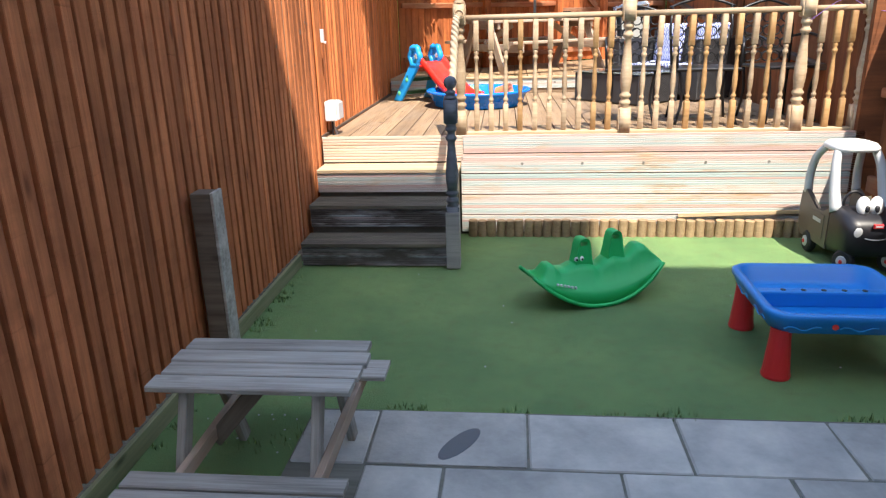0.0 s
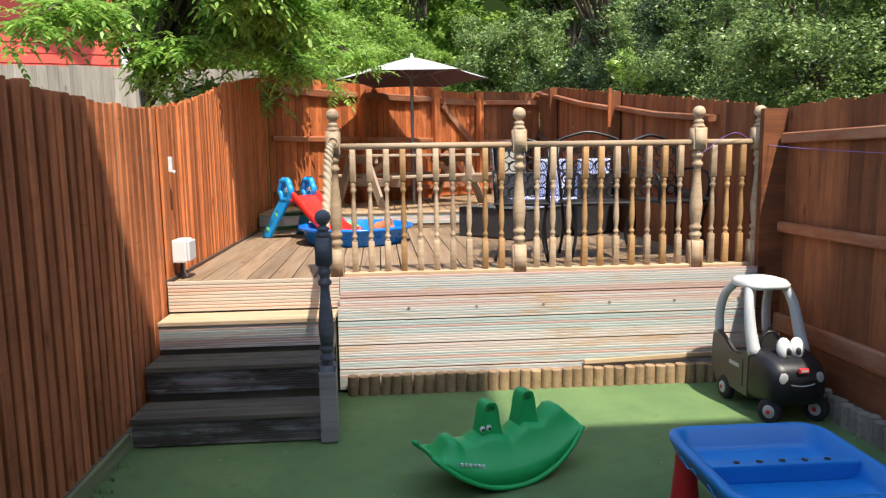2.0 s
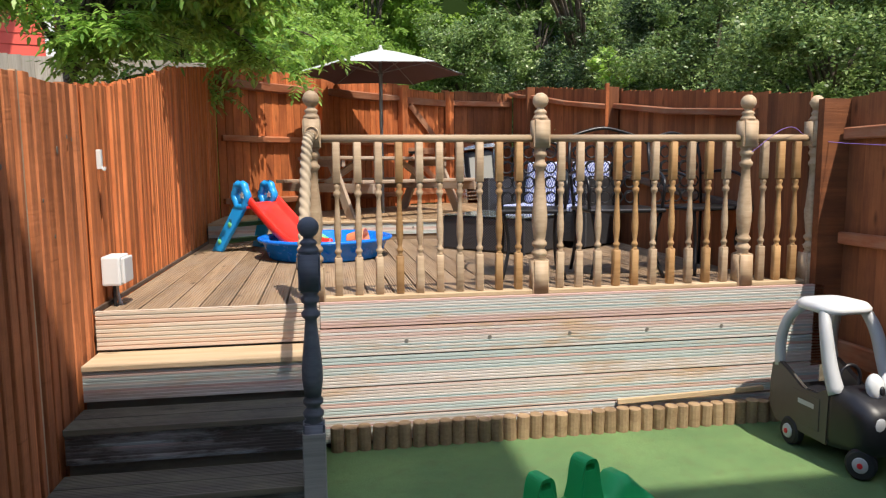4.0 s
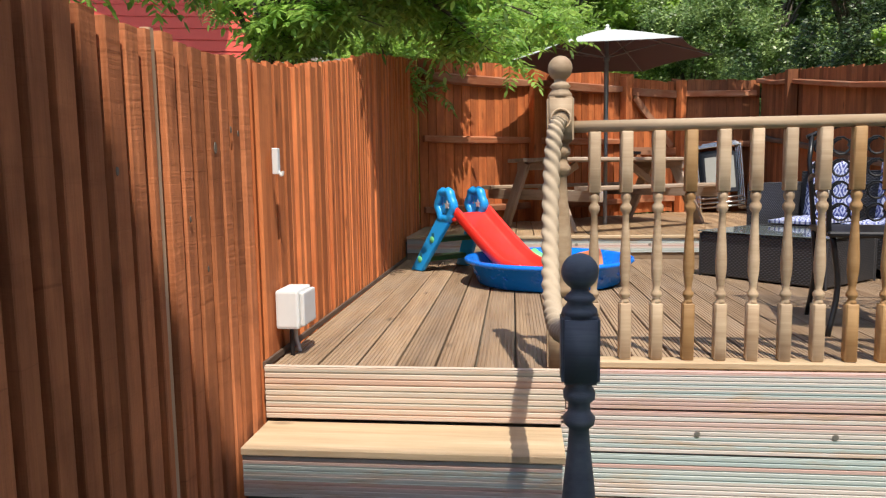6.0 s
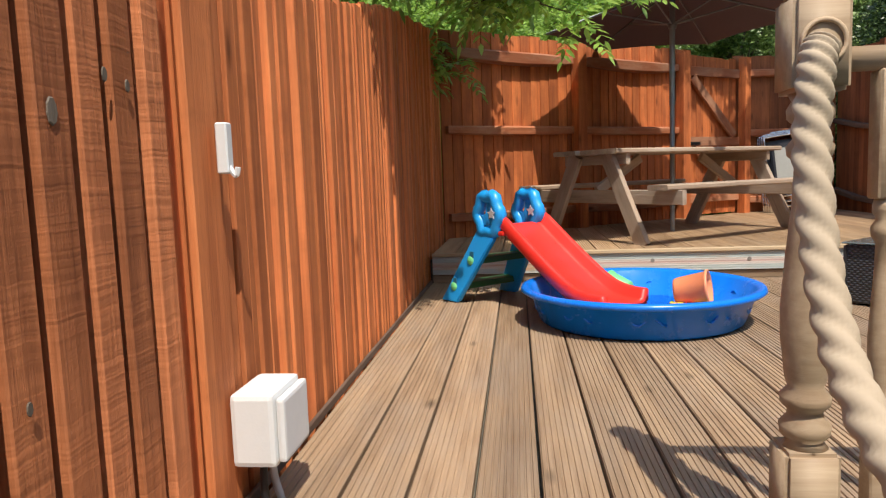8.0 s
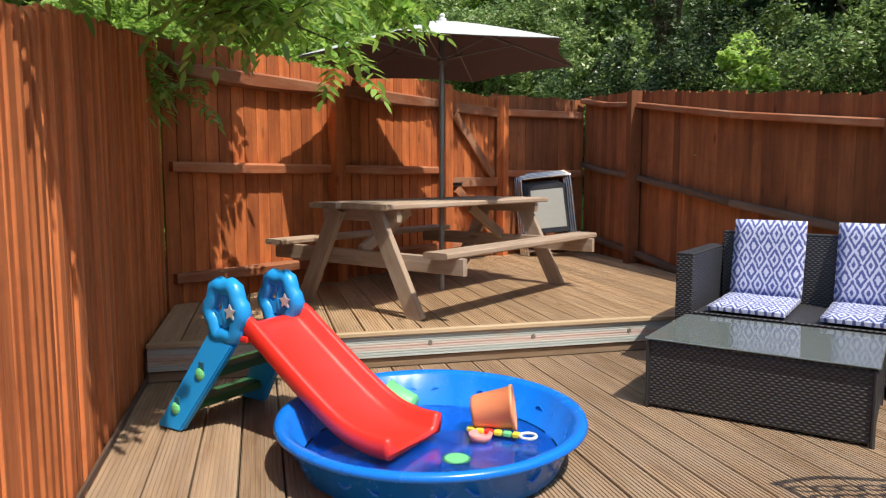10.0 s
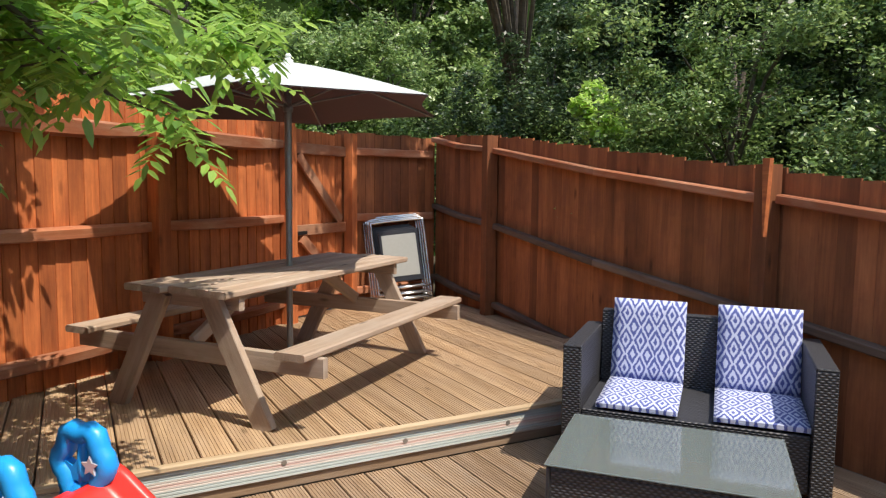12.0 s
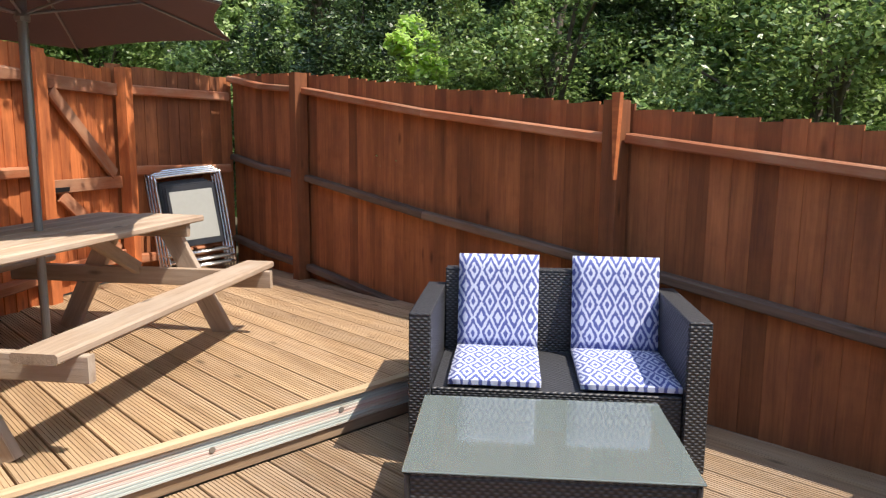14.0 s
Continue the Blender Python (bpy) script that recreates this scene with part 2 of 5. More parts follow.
def ikat():
    m = Mat("blue and white diamond cloth", 0.85)
    x, y, _ = m.split(m.coords((1, 1, 1), shift=False))[:3]
    wob = m.math("MULTIPLY", m.noise(m.coords((1, 1, 1), shift=False), 70.0, 3), 0.26)
    u = m.math("ABSOLUTE", m.math("SUBTRACT", m.math("FRACT", m.math("MULTIPLY", y, 1 / 0.074)), 0.5))
    v = m.math("ABSOLUTE", m.math("SUBTRACT", m.math("FRACT", m.math("MULTIPLY", x, 1 / 0.142)), 0.5))
    d = m.math("ADD", m.math("ADD", u, v), m.math("SUBTRACT", wob, 0.13))
    blue, white = (0.085, 0.11, 0.33), (0.56, 0.60, 0.76)
    r = m.ramp(d, [(0.0, blue), (0.13, blue), (0.15, white), (0.29, white), (0.31, blue), (0.46, blue), (0.48, white), (0.62, white), (0.64, blue), (0.80, blue), (0.82, white), (1.0, white)])
    m.color(r)
    m.bump(m.noise(m.coords((1, 1, 1), shift=False), 500.0, 2), 0.3, 0.001)
    m.b.inputs["Sheen Weight"].default_value = 0.1
    return m.m


def simple(name, col, rough=0.5, metal=0.0, spec=None):
    m = Mat(name, rough, metal)
    n = m.noise(m.coords((1, 1, 1)), 30.0, 4)
    m.color(m.mix(m.math("MULTIPLY", n, 0.25), col, tuple(x * 0.55 for x in col)))
    if spec is not None:
        m.b.inputs["Specular IOR Level"].default_value = spec
    return m.m


def glassy(name, col, rough=0.05, through=0.75):
    m = Mat(name, rough)
    m.color(col)
    m.b.inputs["Transmission Weight"].default_value = through
    m.b.inputs["IOR"].default_value = 1.5
    return m.m


WICKER, IKAT = wicker(), ikat()
GLASS = glassy("smoked table glass", (0.30, 0.35, 0.34), 0.07, 0.6)
BLUE = plastic("blue plastic", (0.0, 0.235, 0.68), 0.32)
POOL_BLUE = plastic("glossy pool plastic", (0.0, 0.185, 0.80), 0.2, 0.05)
SKY_BLUE = plastic("light blue plastic", (0.008, 0.34, 0.84), 0.32)
TEAL = plastic("teal plastic", (0.02, 0.16, 0.26), 0.35)
RUNG = plastic("dark green plastic", (0.03, 0.13, 0.05), 0.45)
RED = plastic("red plastic", (0.78, 0.035, 0.025), 0.27, 0.04)
LEG_RED = plastic("deep red plastic", (0.72, 0.025, 0.03), 0.35)
GREEN = plastic("green plastic", (0.002, 0.44, 0.12), 0.42, 0.03)
LIME = plastic("lime plastic", (0.16, 0.60, 0.24), 0.4)
ORANGE = plastic("orange plastic", (0.85, 0.30, 0.14), 0.4)
YELLOW = plastic("yellow plastic", (0.75, 0.62, 0.05), 0.4)
WHITE = plastic("white plastic", (0.72, 0.73, 0.73), 0.4, 0.2)
OFFWHITE = plastic("grey white plastic", (0.50, 0.51, 0.52), 0.45, 0.25)
CAR_GREY = plastic("charcoal plastic", (0.085, 0.072, 0.062), 0.35, 0.25)
BLACK = plastic("black plastic", (0.012, 0.012, 0.016), 0.35, 0.1)
PINK = plastic("pink plastic", (0.8, 0.3, 0.3), 0.4)
RUBBER = simple("rubber", (0.02, 0.02, 0.022), 0.7)
IRON = simple("black cast iron", (0.018, 0.018, 0.02), 0.33, 0.3)
CHROME = simple("polished tube", (0.62, 0.62, 0.62), 0.22, 0.9)
PATCH_GREY = simple("dark patch grey", (0.10, 0.11, 0.12), 0.4)
POLE = simple("grey pole", (0.26, 0.27, 0.28), 0.4, 0.4)
ROPE = simple("natural rope", (0.47, 0.37, 0.26), 0.9)
SCREW = simple("screw heads", (0.32, 0.29, 0.26), 0.5, 0.6)
CANVAS = simple("pale canvas", (0.50, 0.53, 0.52), 0.85)
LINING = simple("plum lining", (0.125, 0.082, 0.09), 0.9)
SLING = simple("pale grey sling", (0.34, 0.35, 0.33), 0.8)
RED_SIDING = simple("red painted boards", (0.72, 0.085, 0.055), 0.6)
BRICK_FAR = simple("house render", (0.78, 0.74, 0.68), 0.85)
SLATE_ROOF = simple("roof slate", (0.12, 0.12, 0.13), 0.7)
TWINE = simple("purple cord", (0.25, 0.15, 0.45), 0.7)
WATER = glassy("shallow water", (0.55, 0.8, 1.0), 0.02, 1.0)


def leaf_mat(name, a, b, c, gloss=0.35, mid=0.5, through=0.32):
    m = Mat(name, gloss)
    r = m.island()
    m.color(m.ramp(r, [(0.0, a), (mid, b), (1.0, c)]))
    tr = m.node("ShaderNodeBsdfTranslucent")
    m.put(tr.inputs["Color"], m.ramp(r, [(0.0, tuple(1.6 * x for x in b)), (1.0, tuple(2.0 * x for x in c))]))
    sh = m.t.nodes.new("ShaderNodeMixShader")
    sh.inputs[0].default_value = through
    out = m.t.nodes["Material Output"]
    m.put(sh.inputs[1], m.b.outputs[0]), m.put(sh.inputs[2], tr.outputs[0])
    m.put(out.inputs["Surface"], sh.outputs[0])
    return m.m


# A few bright leaves among dark ones paint sun flecks into the crown.
LEAF_WOOD = leaf_mat("wood foliage", (0.035, 0.08, 0.022), (0.085, 0.155, 0.04), (0.30, 0.42, 0.15), 0.42, 0.7, 0.2)
# Darker leaf copy: the dim trees' shade is put into the colour.
LEAF_SHADE = leaf_mat("shaded foliage", (0.02, 0.045, 0.016), (0.04, 0.08, 0.025), (0.17, 0.25, 0.09), 0.42, 0.75, 0.15)
LEAF_MIXED = leaf_mat("sun flecked foliage", (0.05, 0.10, 0.022), (0.11, 0.19, 0.045), (0.36, 0.47, 0.17), 0.4, 0.65, 0.22)
LEAF_YOUNG = leaf_mat("young foliage", (0.20, 0.32, 0.06), (0.32, 0.47, 0.10), (0.45, 0.60, 0.18), 0.4, 0.5, 0.4)
# Light green leaves; the colour also stands in for sun on the crowns.
LEAF_LIGHT = leaf_mat("light foliage", (0.11, 0.20, 0.03), (0.18, 0.30, 0.045), (0.28, 0.42, 0.075), 0.5)
LEAF_ASH = leaf_mat("ash foliage", (0.09, 0.20, 0.04), (0.18, 0.34, 0.06), (0.34, 0.50, 0.11), 0.42, 0.5, 0.34)
BARK = wood("bark", (0.07, 0.055, 0.04), (0.17, 0.14, 0.11), knots=False, bump=0.9)
DEPTH_SHADE = simple("dark backdrop sheet", (0.03, 0.055, 0.016), 1.0, spec=0.0)


# ---- mesh helpers ----
def finish(name, me, material, parent=None, label="", m=None, smooth=False):
    me.materials.append(material) if not me.materials else None
    if smooth:
        me.polygons.foreach_set("use_smooth", [True] * len(me.polygons))
    ob = new(name, me)
    if parent is not None:
        ob.parent = parent
    if m is not None:
        ob.matrix_basis = m
    if label:
        ob["label"] = label
    return ob


def mesh(bm, name):
    me = bpy.data.meshes.new(name)
    bmesh.ops.recalc_face_normals(bm, faces=bm.faces)
    bm.to_mesh(me)
    bm.free()
    return me


def part(name, bm, material, parent=None, label="", m=None, smooth=False):
    return finish(name, mesh(bm, name), material, parent, label, m, smooth)


def thing(name, x, y, z, label, category, group="", turn=0.0, kind=""):
    ob = new(name)
    ob.matrix_basis = pose(x, y, z, 0, 0, turn)
    return tagged(ob, label, category, group, kind)


def add_box(bm, x0, x1, y0, y1, z0, z1, m=None):
    vs = [Vector((x, y, z)) for x in (x0, x1) for y in (y0, y1) for z in (z0, z1)]
    vs = [bm.verts.new(m @ v if m else v) for v in vs]
    for f in ((0, 1, 3, 2), (4, 6, 7, 5), (0, 4, 5, 1), (2, 3, 7, 6), (0, 2, 6, 4), (1, 5, 7, 3)):
        bm.faces.new([vs[i] for i in f])
    return vs


def box(x0, x1, y0, y1, z0, z1, bevel=0.0, seg=1):
    bm = bmesh.new()
    add_box(bm, x0, x1, y0, y1, z0, z1)
    if bevel:
        bmesh.ops.bevel(bm, geom=list(bm.edges), offset=bevel, segments=seg, affect="EDGES", profile=0.6)
    return bm


_cache = {}


def plank_mesh(length, w, t, bevel, material, taper=1.0):
    key = (round(length, 3), round(w, 3), round(t, 3), bevel, material.name, taper)
    if key not in _cache:
        bm = bmesh.new()
        b, l = bevel, length
        ring = [(-w / 2 + b, -t / 2), (w / 2 - b, -t / 2), (w / 2, -t / 2 + b), (w / 2, t / 2 - b), (w / 2 - b, t / 2), (-w / 2 + b, t / 2), (-w / 2, t / 2 - b), (-w / 2, -t / 2 + b)]
        if b == 0:
            ring = [(-w / 2, -t / 2), (w / 2, -t / 2), (w / 2, t / 2), (-w / 2, t / 2)]
        a = [bm.verts.new((0, y, z)) for y, z in ring]
        c = [bm.verts.new((l, y * taper, z * taper)) for y, z in ring]
        for i in range(len(ring)):
            j = (i + 1) % len(ring)
            bm.faces.new((a[i], a[j], c[j], c[i]))
        bm.faces.new(a[::-1]), bm.faces.new(c)
        me = mesh(bm, "plank")
        me.materials.append(material)
        _cache[key] = me
    return _cache[key]


def beam_matrix(a, b, up=(0, 0, 1)):
    """Local x runs from a to b, local z as near as may be to up."""
    a, b, up = Vector(a), Vector(b), Vector(up)
    x = (b - a).normalized()
    y = up.cross(x).normalized()
    z = x.cross(y)
    r = Matrix((x, y, z)).transposed().to_4x4()
    return Matrix.Translation(a) @ r


def plank(name, a, b, w, t, material, parent, up=(0, 0, 1), bevel=0.003, label="", roll=0.0):
    """A board from a to b (middle of its section), w wide and t thick; up is the way its face looks."""
    me = plank_mesh((Vector(b) - Vector(a)).length, w, t, bevel, material)
    return finish(name, me, material, parent, label, beam_matrix(a, b, up) @ pose(0, 0, 0, roll, 0, 0))


def grooved_mesh(length, w, t, material, grooves=9, depth=0.0035):
    key = ("groove", round(length, 3), round(w, 3), t, material.name)
    if key not in _cache:
        top, step = [], w / grooves
        for i in range(grooves):
            y = -w / 2 + i * step
            top += [(y + step * 0.12, t / 2), (y + step * 0.72, t / 2), (y + step * 0.80, t / 2 - depth), (y + step * 1.04, t / 2 - depth)]
        top[-1] = (w / 2 - 0.001, t / 2 - 0.001)
        ring = [(-w / 2, t / 2 - 0.002)] + top + [(w / 2, t / 2 - 0.003), (w / 2, -t / 2), (-w / 2, -t / 2)]
        bm = bmesh.new()
        a = [bm.verts.new((0, y, z)) for y, z in ring]
        c = [bm.verts.new((length, y, z)) for y, z in ring]
        for i in range(len(ring)):
            j = (i + 1) % len(ring)
            bm.faces.new((a[i], a[j], c[j], c[i]))
        bm.faces.new(a[::-1]), bm.faces.new(c)
        me = mesh(bm, "grooved_board")
        me.materials.append(material)
        _cache[key] = me
    return _cache[key]


def grooved(name, a, b, w, t, material, parent, up=(0, 0, 1), label=""):
    me = grooved_mesh((Vector(b) - Vector(a)).length, w, t, material)
    return finish(name, me, material, parent, label, beam_matrix(a, b, up))


def lathe(bm, profile, seg=20, at=(0, 0, 0), squash=1.0):
    rings = []
    for r, z in profile:
        rings.append([bm.verts.new((at[0] + r * math.cos(2 * math.pi * i / seg), at[1] + squash * r * math.sin(2 * math.pi * i / seg), at[2] + z)) for i in range(seg)])
    for a, b in zip(rings, rings[1:]):
        for i in range(seg):
            j = (i + 1) % seg
            bm.faces.new((a[i], a[j], b[j], b[i]))
    bm.faces.new(rings[0][::-1]), bm.faces.new(rings[-1])
    return bm


def ball(r, z, n=8):
    return [(max(0.0015, r * math.sin(math.pi * i / n)), z - r * math.cos(math.pi * i / n)) for i in range(n + 1)]


def tube(bm, pts, r, seg=8, r_end=None, twist=None, close=False):
    pts = [Vector(p) for p in pts]
    n = len(pts)
    rings, side = [], None
    for i, p in enumerate(pts):
        d = (pts[(i + 1) % n if close else min(i + 1, n - 1)] - pts[(i - 1) % n if close else max(i - 1, 0)]).normalized()
        if side is None:
            side = d.orthogonal().normalized()
        side = (side - d * side.dot(d)).normalized()
        other = d.cross(side)
        rr = r if r_end is None else r + (r_end - r) * i / max(1, n - 1)
        ring = []
        for k in range(seg):
            a = 2 * math.pi * k / seg
            q = rr
            if twist:
                q = rr * (0.76 + 0.32 * abs(math.cos(1.5 * a + twist * i)))
            ring.append(bm.verts.new(p + side * (q * math.cos(a)) + other * (q * math.sin(a))))
        rings.append(ring)
    pairs = list(zip(rings, rings[1:])) + ([(rings[-1], rings[0])] if close else [])
    for a, b in pairs:
        for i in range(seg):
            j = (i + 1) % seg
            bm.faces.new((a[i], a[j], b[j], b[i]))
    if not close:
        bm.faces.new(rings[0][::-1]), bm.faces.new(rings[-1])
    return bm


def curve_pts(ctrl, steps=8):
    """A smooth line through the points given."""
    c = [Vector(p) for p in ctrl]
    c = [2 * c[0] - c[1]] + c + [2 * c[-1] - c[-2]]
    out = []
    for i in range(1, len(c) - 2):
        for s in range(steps):
            t = s / steps
            out.append(0.5 * ((2 * c[i]) + (c[i + 1] - c[i - 1]) * t + (2 * c[i - 1] - 5 * c[i] + 4 * c[i + 1] - c[i + 2]) * t * t + (3 * c[i] - c[i - 1] - 3 * c[i + 1] + c[i + 2]) * t ** 3))
    return out + [c[-2]]


def loft(bm, sections, cap=True):
    rings = [[bm.verts.new(p) for p in s] for s in sections]
    for a, b in zip(rings, rings[1:]):
        for i in range(len(a)):
            j = (i + 1) % len(a)
            bm.faces.new((a[i], a[j], b[j], b[i]))
    if cap:
        bm.faces.new(rings[0][::-1]), bm.faces.new(rings[-1])
    return bm


def extrude_shape(bm, pts, t0, t1, holes=()):
    """A plate in the local x-z plane between y = t0 and t1."""
    a = [bm.verts.new((x, t0, z)) for x, z in pts]
    b = [bm.verts.new((x, t1, z)) for x, z in pts]
    for i in range(len(pts)):
        j = (i + 1) % len(pts)
        bm.faces.new((a[i], a[j], b[j], b[i]))
    bm.faces.new(a[::-1]), bm.faces.new(b)
    return bm


def interp(stops, v):
    for (a, x), (b, y) in zip(stops, stops[1:]):
        if v <= b:
            return x + (y - x) * max(0.0, (v - a) / (b - a))
    return stops[-1][1]


# ---- ground ----
XL, XR = -1.06, 2.88       # fence faces
FRONT, STEP, LOW, UP = 6.40, 9.73, 0.77, 0.95
ground = tagged(part("ground", box(-70, 70, -60, 90, -0.30, -0.035), SOIL), "dark bare soil that runs on below the garden", "ground", kind="structure")
grass = tagged(part("lawn", box(XL, 3.35, 1.6, FRONT, -0.04, 0.0), TURF), "short green artificial turf with worn patches", "lawn", kind="structure")

# ---- unseen house behind, added to cast the lawn's shadow ----
unseen_house = thing("house", 0, 0, 0, "tall unseen slate-roofed house behind the patio, shaped to shade the lawn", "house")
# Height and slanted edge follow the shadow line; pale walls brighten the shade.
part("wall", extrude_shape(bmesh.new(), [(-0.6, -0.02), (3.12, -0.02), (3.12, 9.86), (3.43, 11.29), (-0.6, 11.29)], -7, 0.15), BRICK_FAR, unseen_house)
part("wall", box(3.125, 6.2, -7, 0.15, -0.02, 9.85), BRICK_FAR, unseen_house)
part("roof", box(-0.7, 3.46, -7, 0.17, 11.304, 11.50), SLATE_ROOF, unseen_house)
part("roof", box(3.245, 6.3, -7, 0.17, 9.854, 10.05), SLATE_ROOF, unseen_house)
for k, (wx, wz) in enumerate(((-0.2, 4.2), (1.7, 4.2), (-0.2, 7.4), (1.7, 7.4), (4.4, 4.2))):
    w = finish("window", mesh(box(wx, wx + 1.1, 0.152, 0.17, wz, wz + 1.2), "window"), GLASS, unseen_house)
    part("frame", box(wx - 0.06, wx + 1.16, 0.153, 0.20, wz - 0.07, wz - 0.005), WHITE, w)

# ---- steps and deck ----
deck = tagged(thing("decking", 0, 0, 0, "weathered grooved timber decking with fascia boards painted in worn stripes", "decking", kind="structure"))
part("frame", box(XL + 0.01, 3.0, FRONT + 0.05, STEP + 0.02, 0.0, LOW - 0.034), TREAD_DARK, deck)
part("frame", box(XL + 0.01, 2.95, STEP + 0.05, 13.3, 0.0, UP - 0.034), TREAD_DARK, deck)


def fence(name, label, a, b, z0, ztop, material, out, pitch=0.1, tilt=12.0, w=0.119, wiggle=0.012):
    """A run of overlapping upright boards from a to b; ztop gives the height along it, out is the way their faces look."""
    f = thing(name, 0, 0, 0, label, "fence", kind="structure")
    a, b = Vector((*a, 0)), Vector((*b, 0))
    d = (b - a).normalized()
    n = int((b - a).length / pitch)
    rng = random.Random(name)
    for i in range(n):
        s = (i + 0.5) * pitch
        p = a + d * s
        zb = z0(s) if callable(z0) else z0
        base = Vector((p.x, p.y, zb))
        top = Vector((p.x, p.y, ztop(s) + rng.uniform(-wiggle, wiggle)))
        plank("slat", base, top, w + rng.uniform(-0.004, 0.004), 0.017, material, f, out, 0.002, roll=tilt + rng.uniform(-1.5, 1.5))
    return f


def left_top(s):
    return interp([(-2, 2.05), (4.16, 1.91), (5.5, 1.87), (6.1, 1.87), (6.7, 1.92), (7.6, 2.06), (8.7, 2.29), (10.8, 2.58)], s - 1.0)


left = fence("fence_left", "orange stained fence of overlapping upright boards, dipping midway", (XL - 0.03, 6.40), (XL - 0.03, 10.8), 0.10, lambda s: left_top(s + 7.40), FENCE_LEFT, (1, 0, 0), 0.11, 4.0, 0.118)
near_rng = random.Random(41)


def left_slat(y, w, t, x, roll, material, drop=0.0):
    plank("slat", (x, y, 0.10), (x, y, left_top(y + 1.0) - drop + near_rng.uniform(-0.012, 0.012)), w, t, material, left, (1, 0, 0), 0.003, roll=roll)


for i in range(82):
    y = -0.9 + 0.09 * i
    lean = near_rng.uniform(-3, 3)
    # Boards behind the slats carry the shade of the gaps in their colour.
    left_slat(y + 0.045, 0.088, 0.014, XL - 0.074, 0, FENCE_GAP_SHADE, 0.015)
    if i == 74:
        left_slat(y - 0.012, 0.028, 0.034, XL - 0.010, lean, FENCE_SAWN)
        left_slat(y + 0.016, 0.026, 0.028, XL - 0.012, lean + 5, BLEACHED)
    else:
        left_slat(y, 0.062 + near_rng.uniform(-0.006, 0.006), 0.046, XL - 0.016 + near_rng.uniform(-0.003, 0.003), lean, FENCE_SAWN)
left_slat(6.555, 0.135, 0.018, XL + 0.006, 1, FENCE_LEFT)
y = 6.66
while y < 10.78:
    w = near_rng.uniform(0.035, 0.085)
    left_slat(y, w, near_rng.uniform(0.016, 0.03), XL - 0.008 + near_rng.uniform(-0.010, 0.004), near_rng.uniform(-2, 9), FENCE_LEFT)
    y += w * 0.5 + near_rng.uniform(0.022, 0.05)
for y, z, r in ((6.114, 1.575, 0.020), (6.24, 1.64, 0.012), (6.30, 1.63, 0.011), (5.92, 1.36, 0.010), (5.56, 1.50, 0.012), (6.02, 1.20, 0.010)):
    part("knot", lathe(bmesh.new(), [(r, 0), (r * 0.9, 0.002)], 9, squash=0.55), STUB_WOOD, left, "dark knot", m=pose(XL + 0.011, y, z, 0, 90, 0))
plank("foot_board", (XL + 0.022, FRONT + 0.02, LOW + 0.012), (XL + 0.022, STEP - 0.01, LOW + 0.012), 0.028, 0.012, MID_RAIL, left, (1, 0, 0), label="thin grey board along the deck's edge")
plank("gravel_board", (XL + 0.020, -1.0, 0.045), (XL + 0.020, FRONT - 0.8, 0.045), 0.09, 0.022, GREEN_BASE, left, (1, 0, 0), label="mossy green board along the foot")

A, G, C = Vector((-1.06, 10.8)), Vector((1.90, 13.05)), Vector((2.90, 13.2))


def bowed_rail(length, w, bow, t):
    """A waney rail along x: straight top edge, belly hanging down (local -y or +y) and bulging out in the middle."""
    secs = []
    for k in range(13):
        u = k / 12
        b = math.sin(math.pi * u) ** 0.7
        lo, out = -w / 2 - bow * b, -t / 2 + t * (0.55 + 0.45 * b)
        secs.append([(length * u, w / 2, -t / 2), (length * u, w / 2, out * 0.6), (length * u, w / 4, out), (length * u, lo * 0.8, out * 0.8), (length * u, lo, out * 0.3), (length * u, lo, -t / 2)])
    return loft(bmesh.new(), secs)


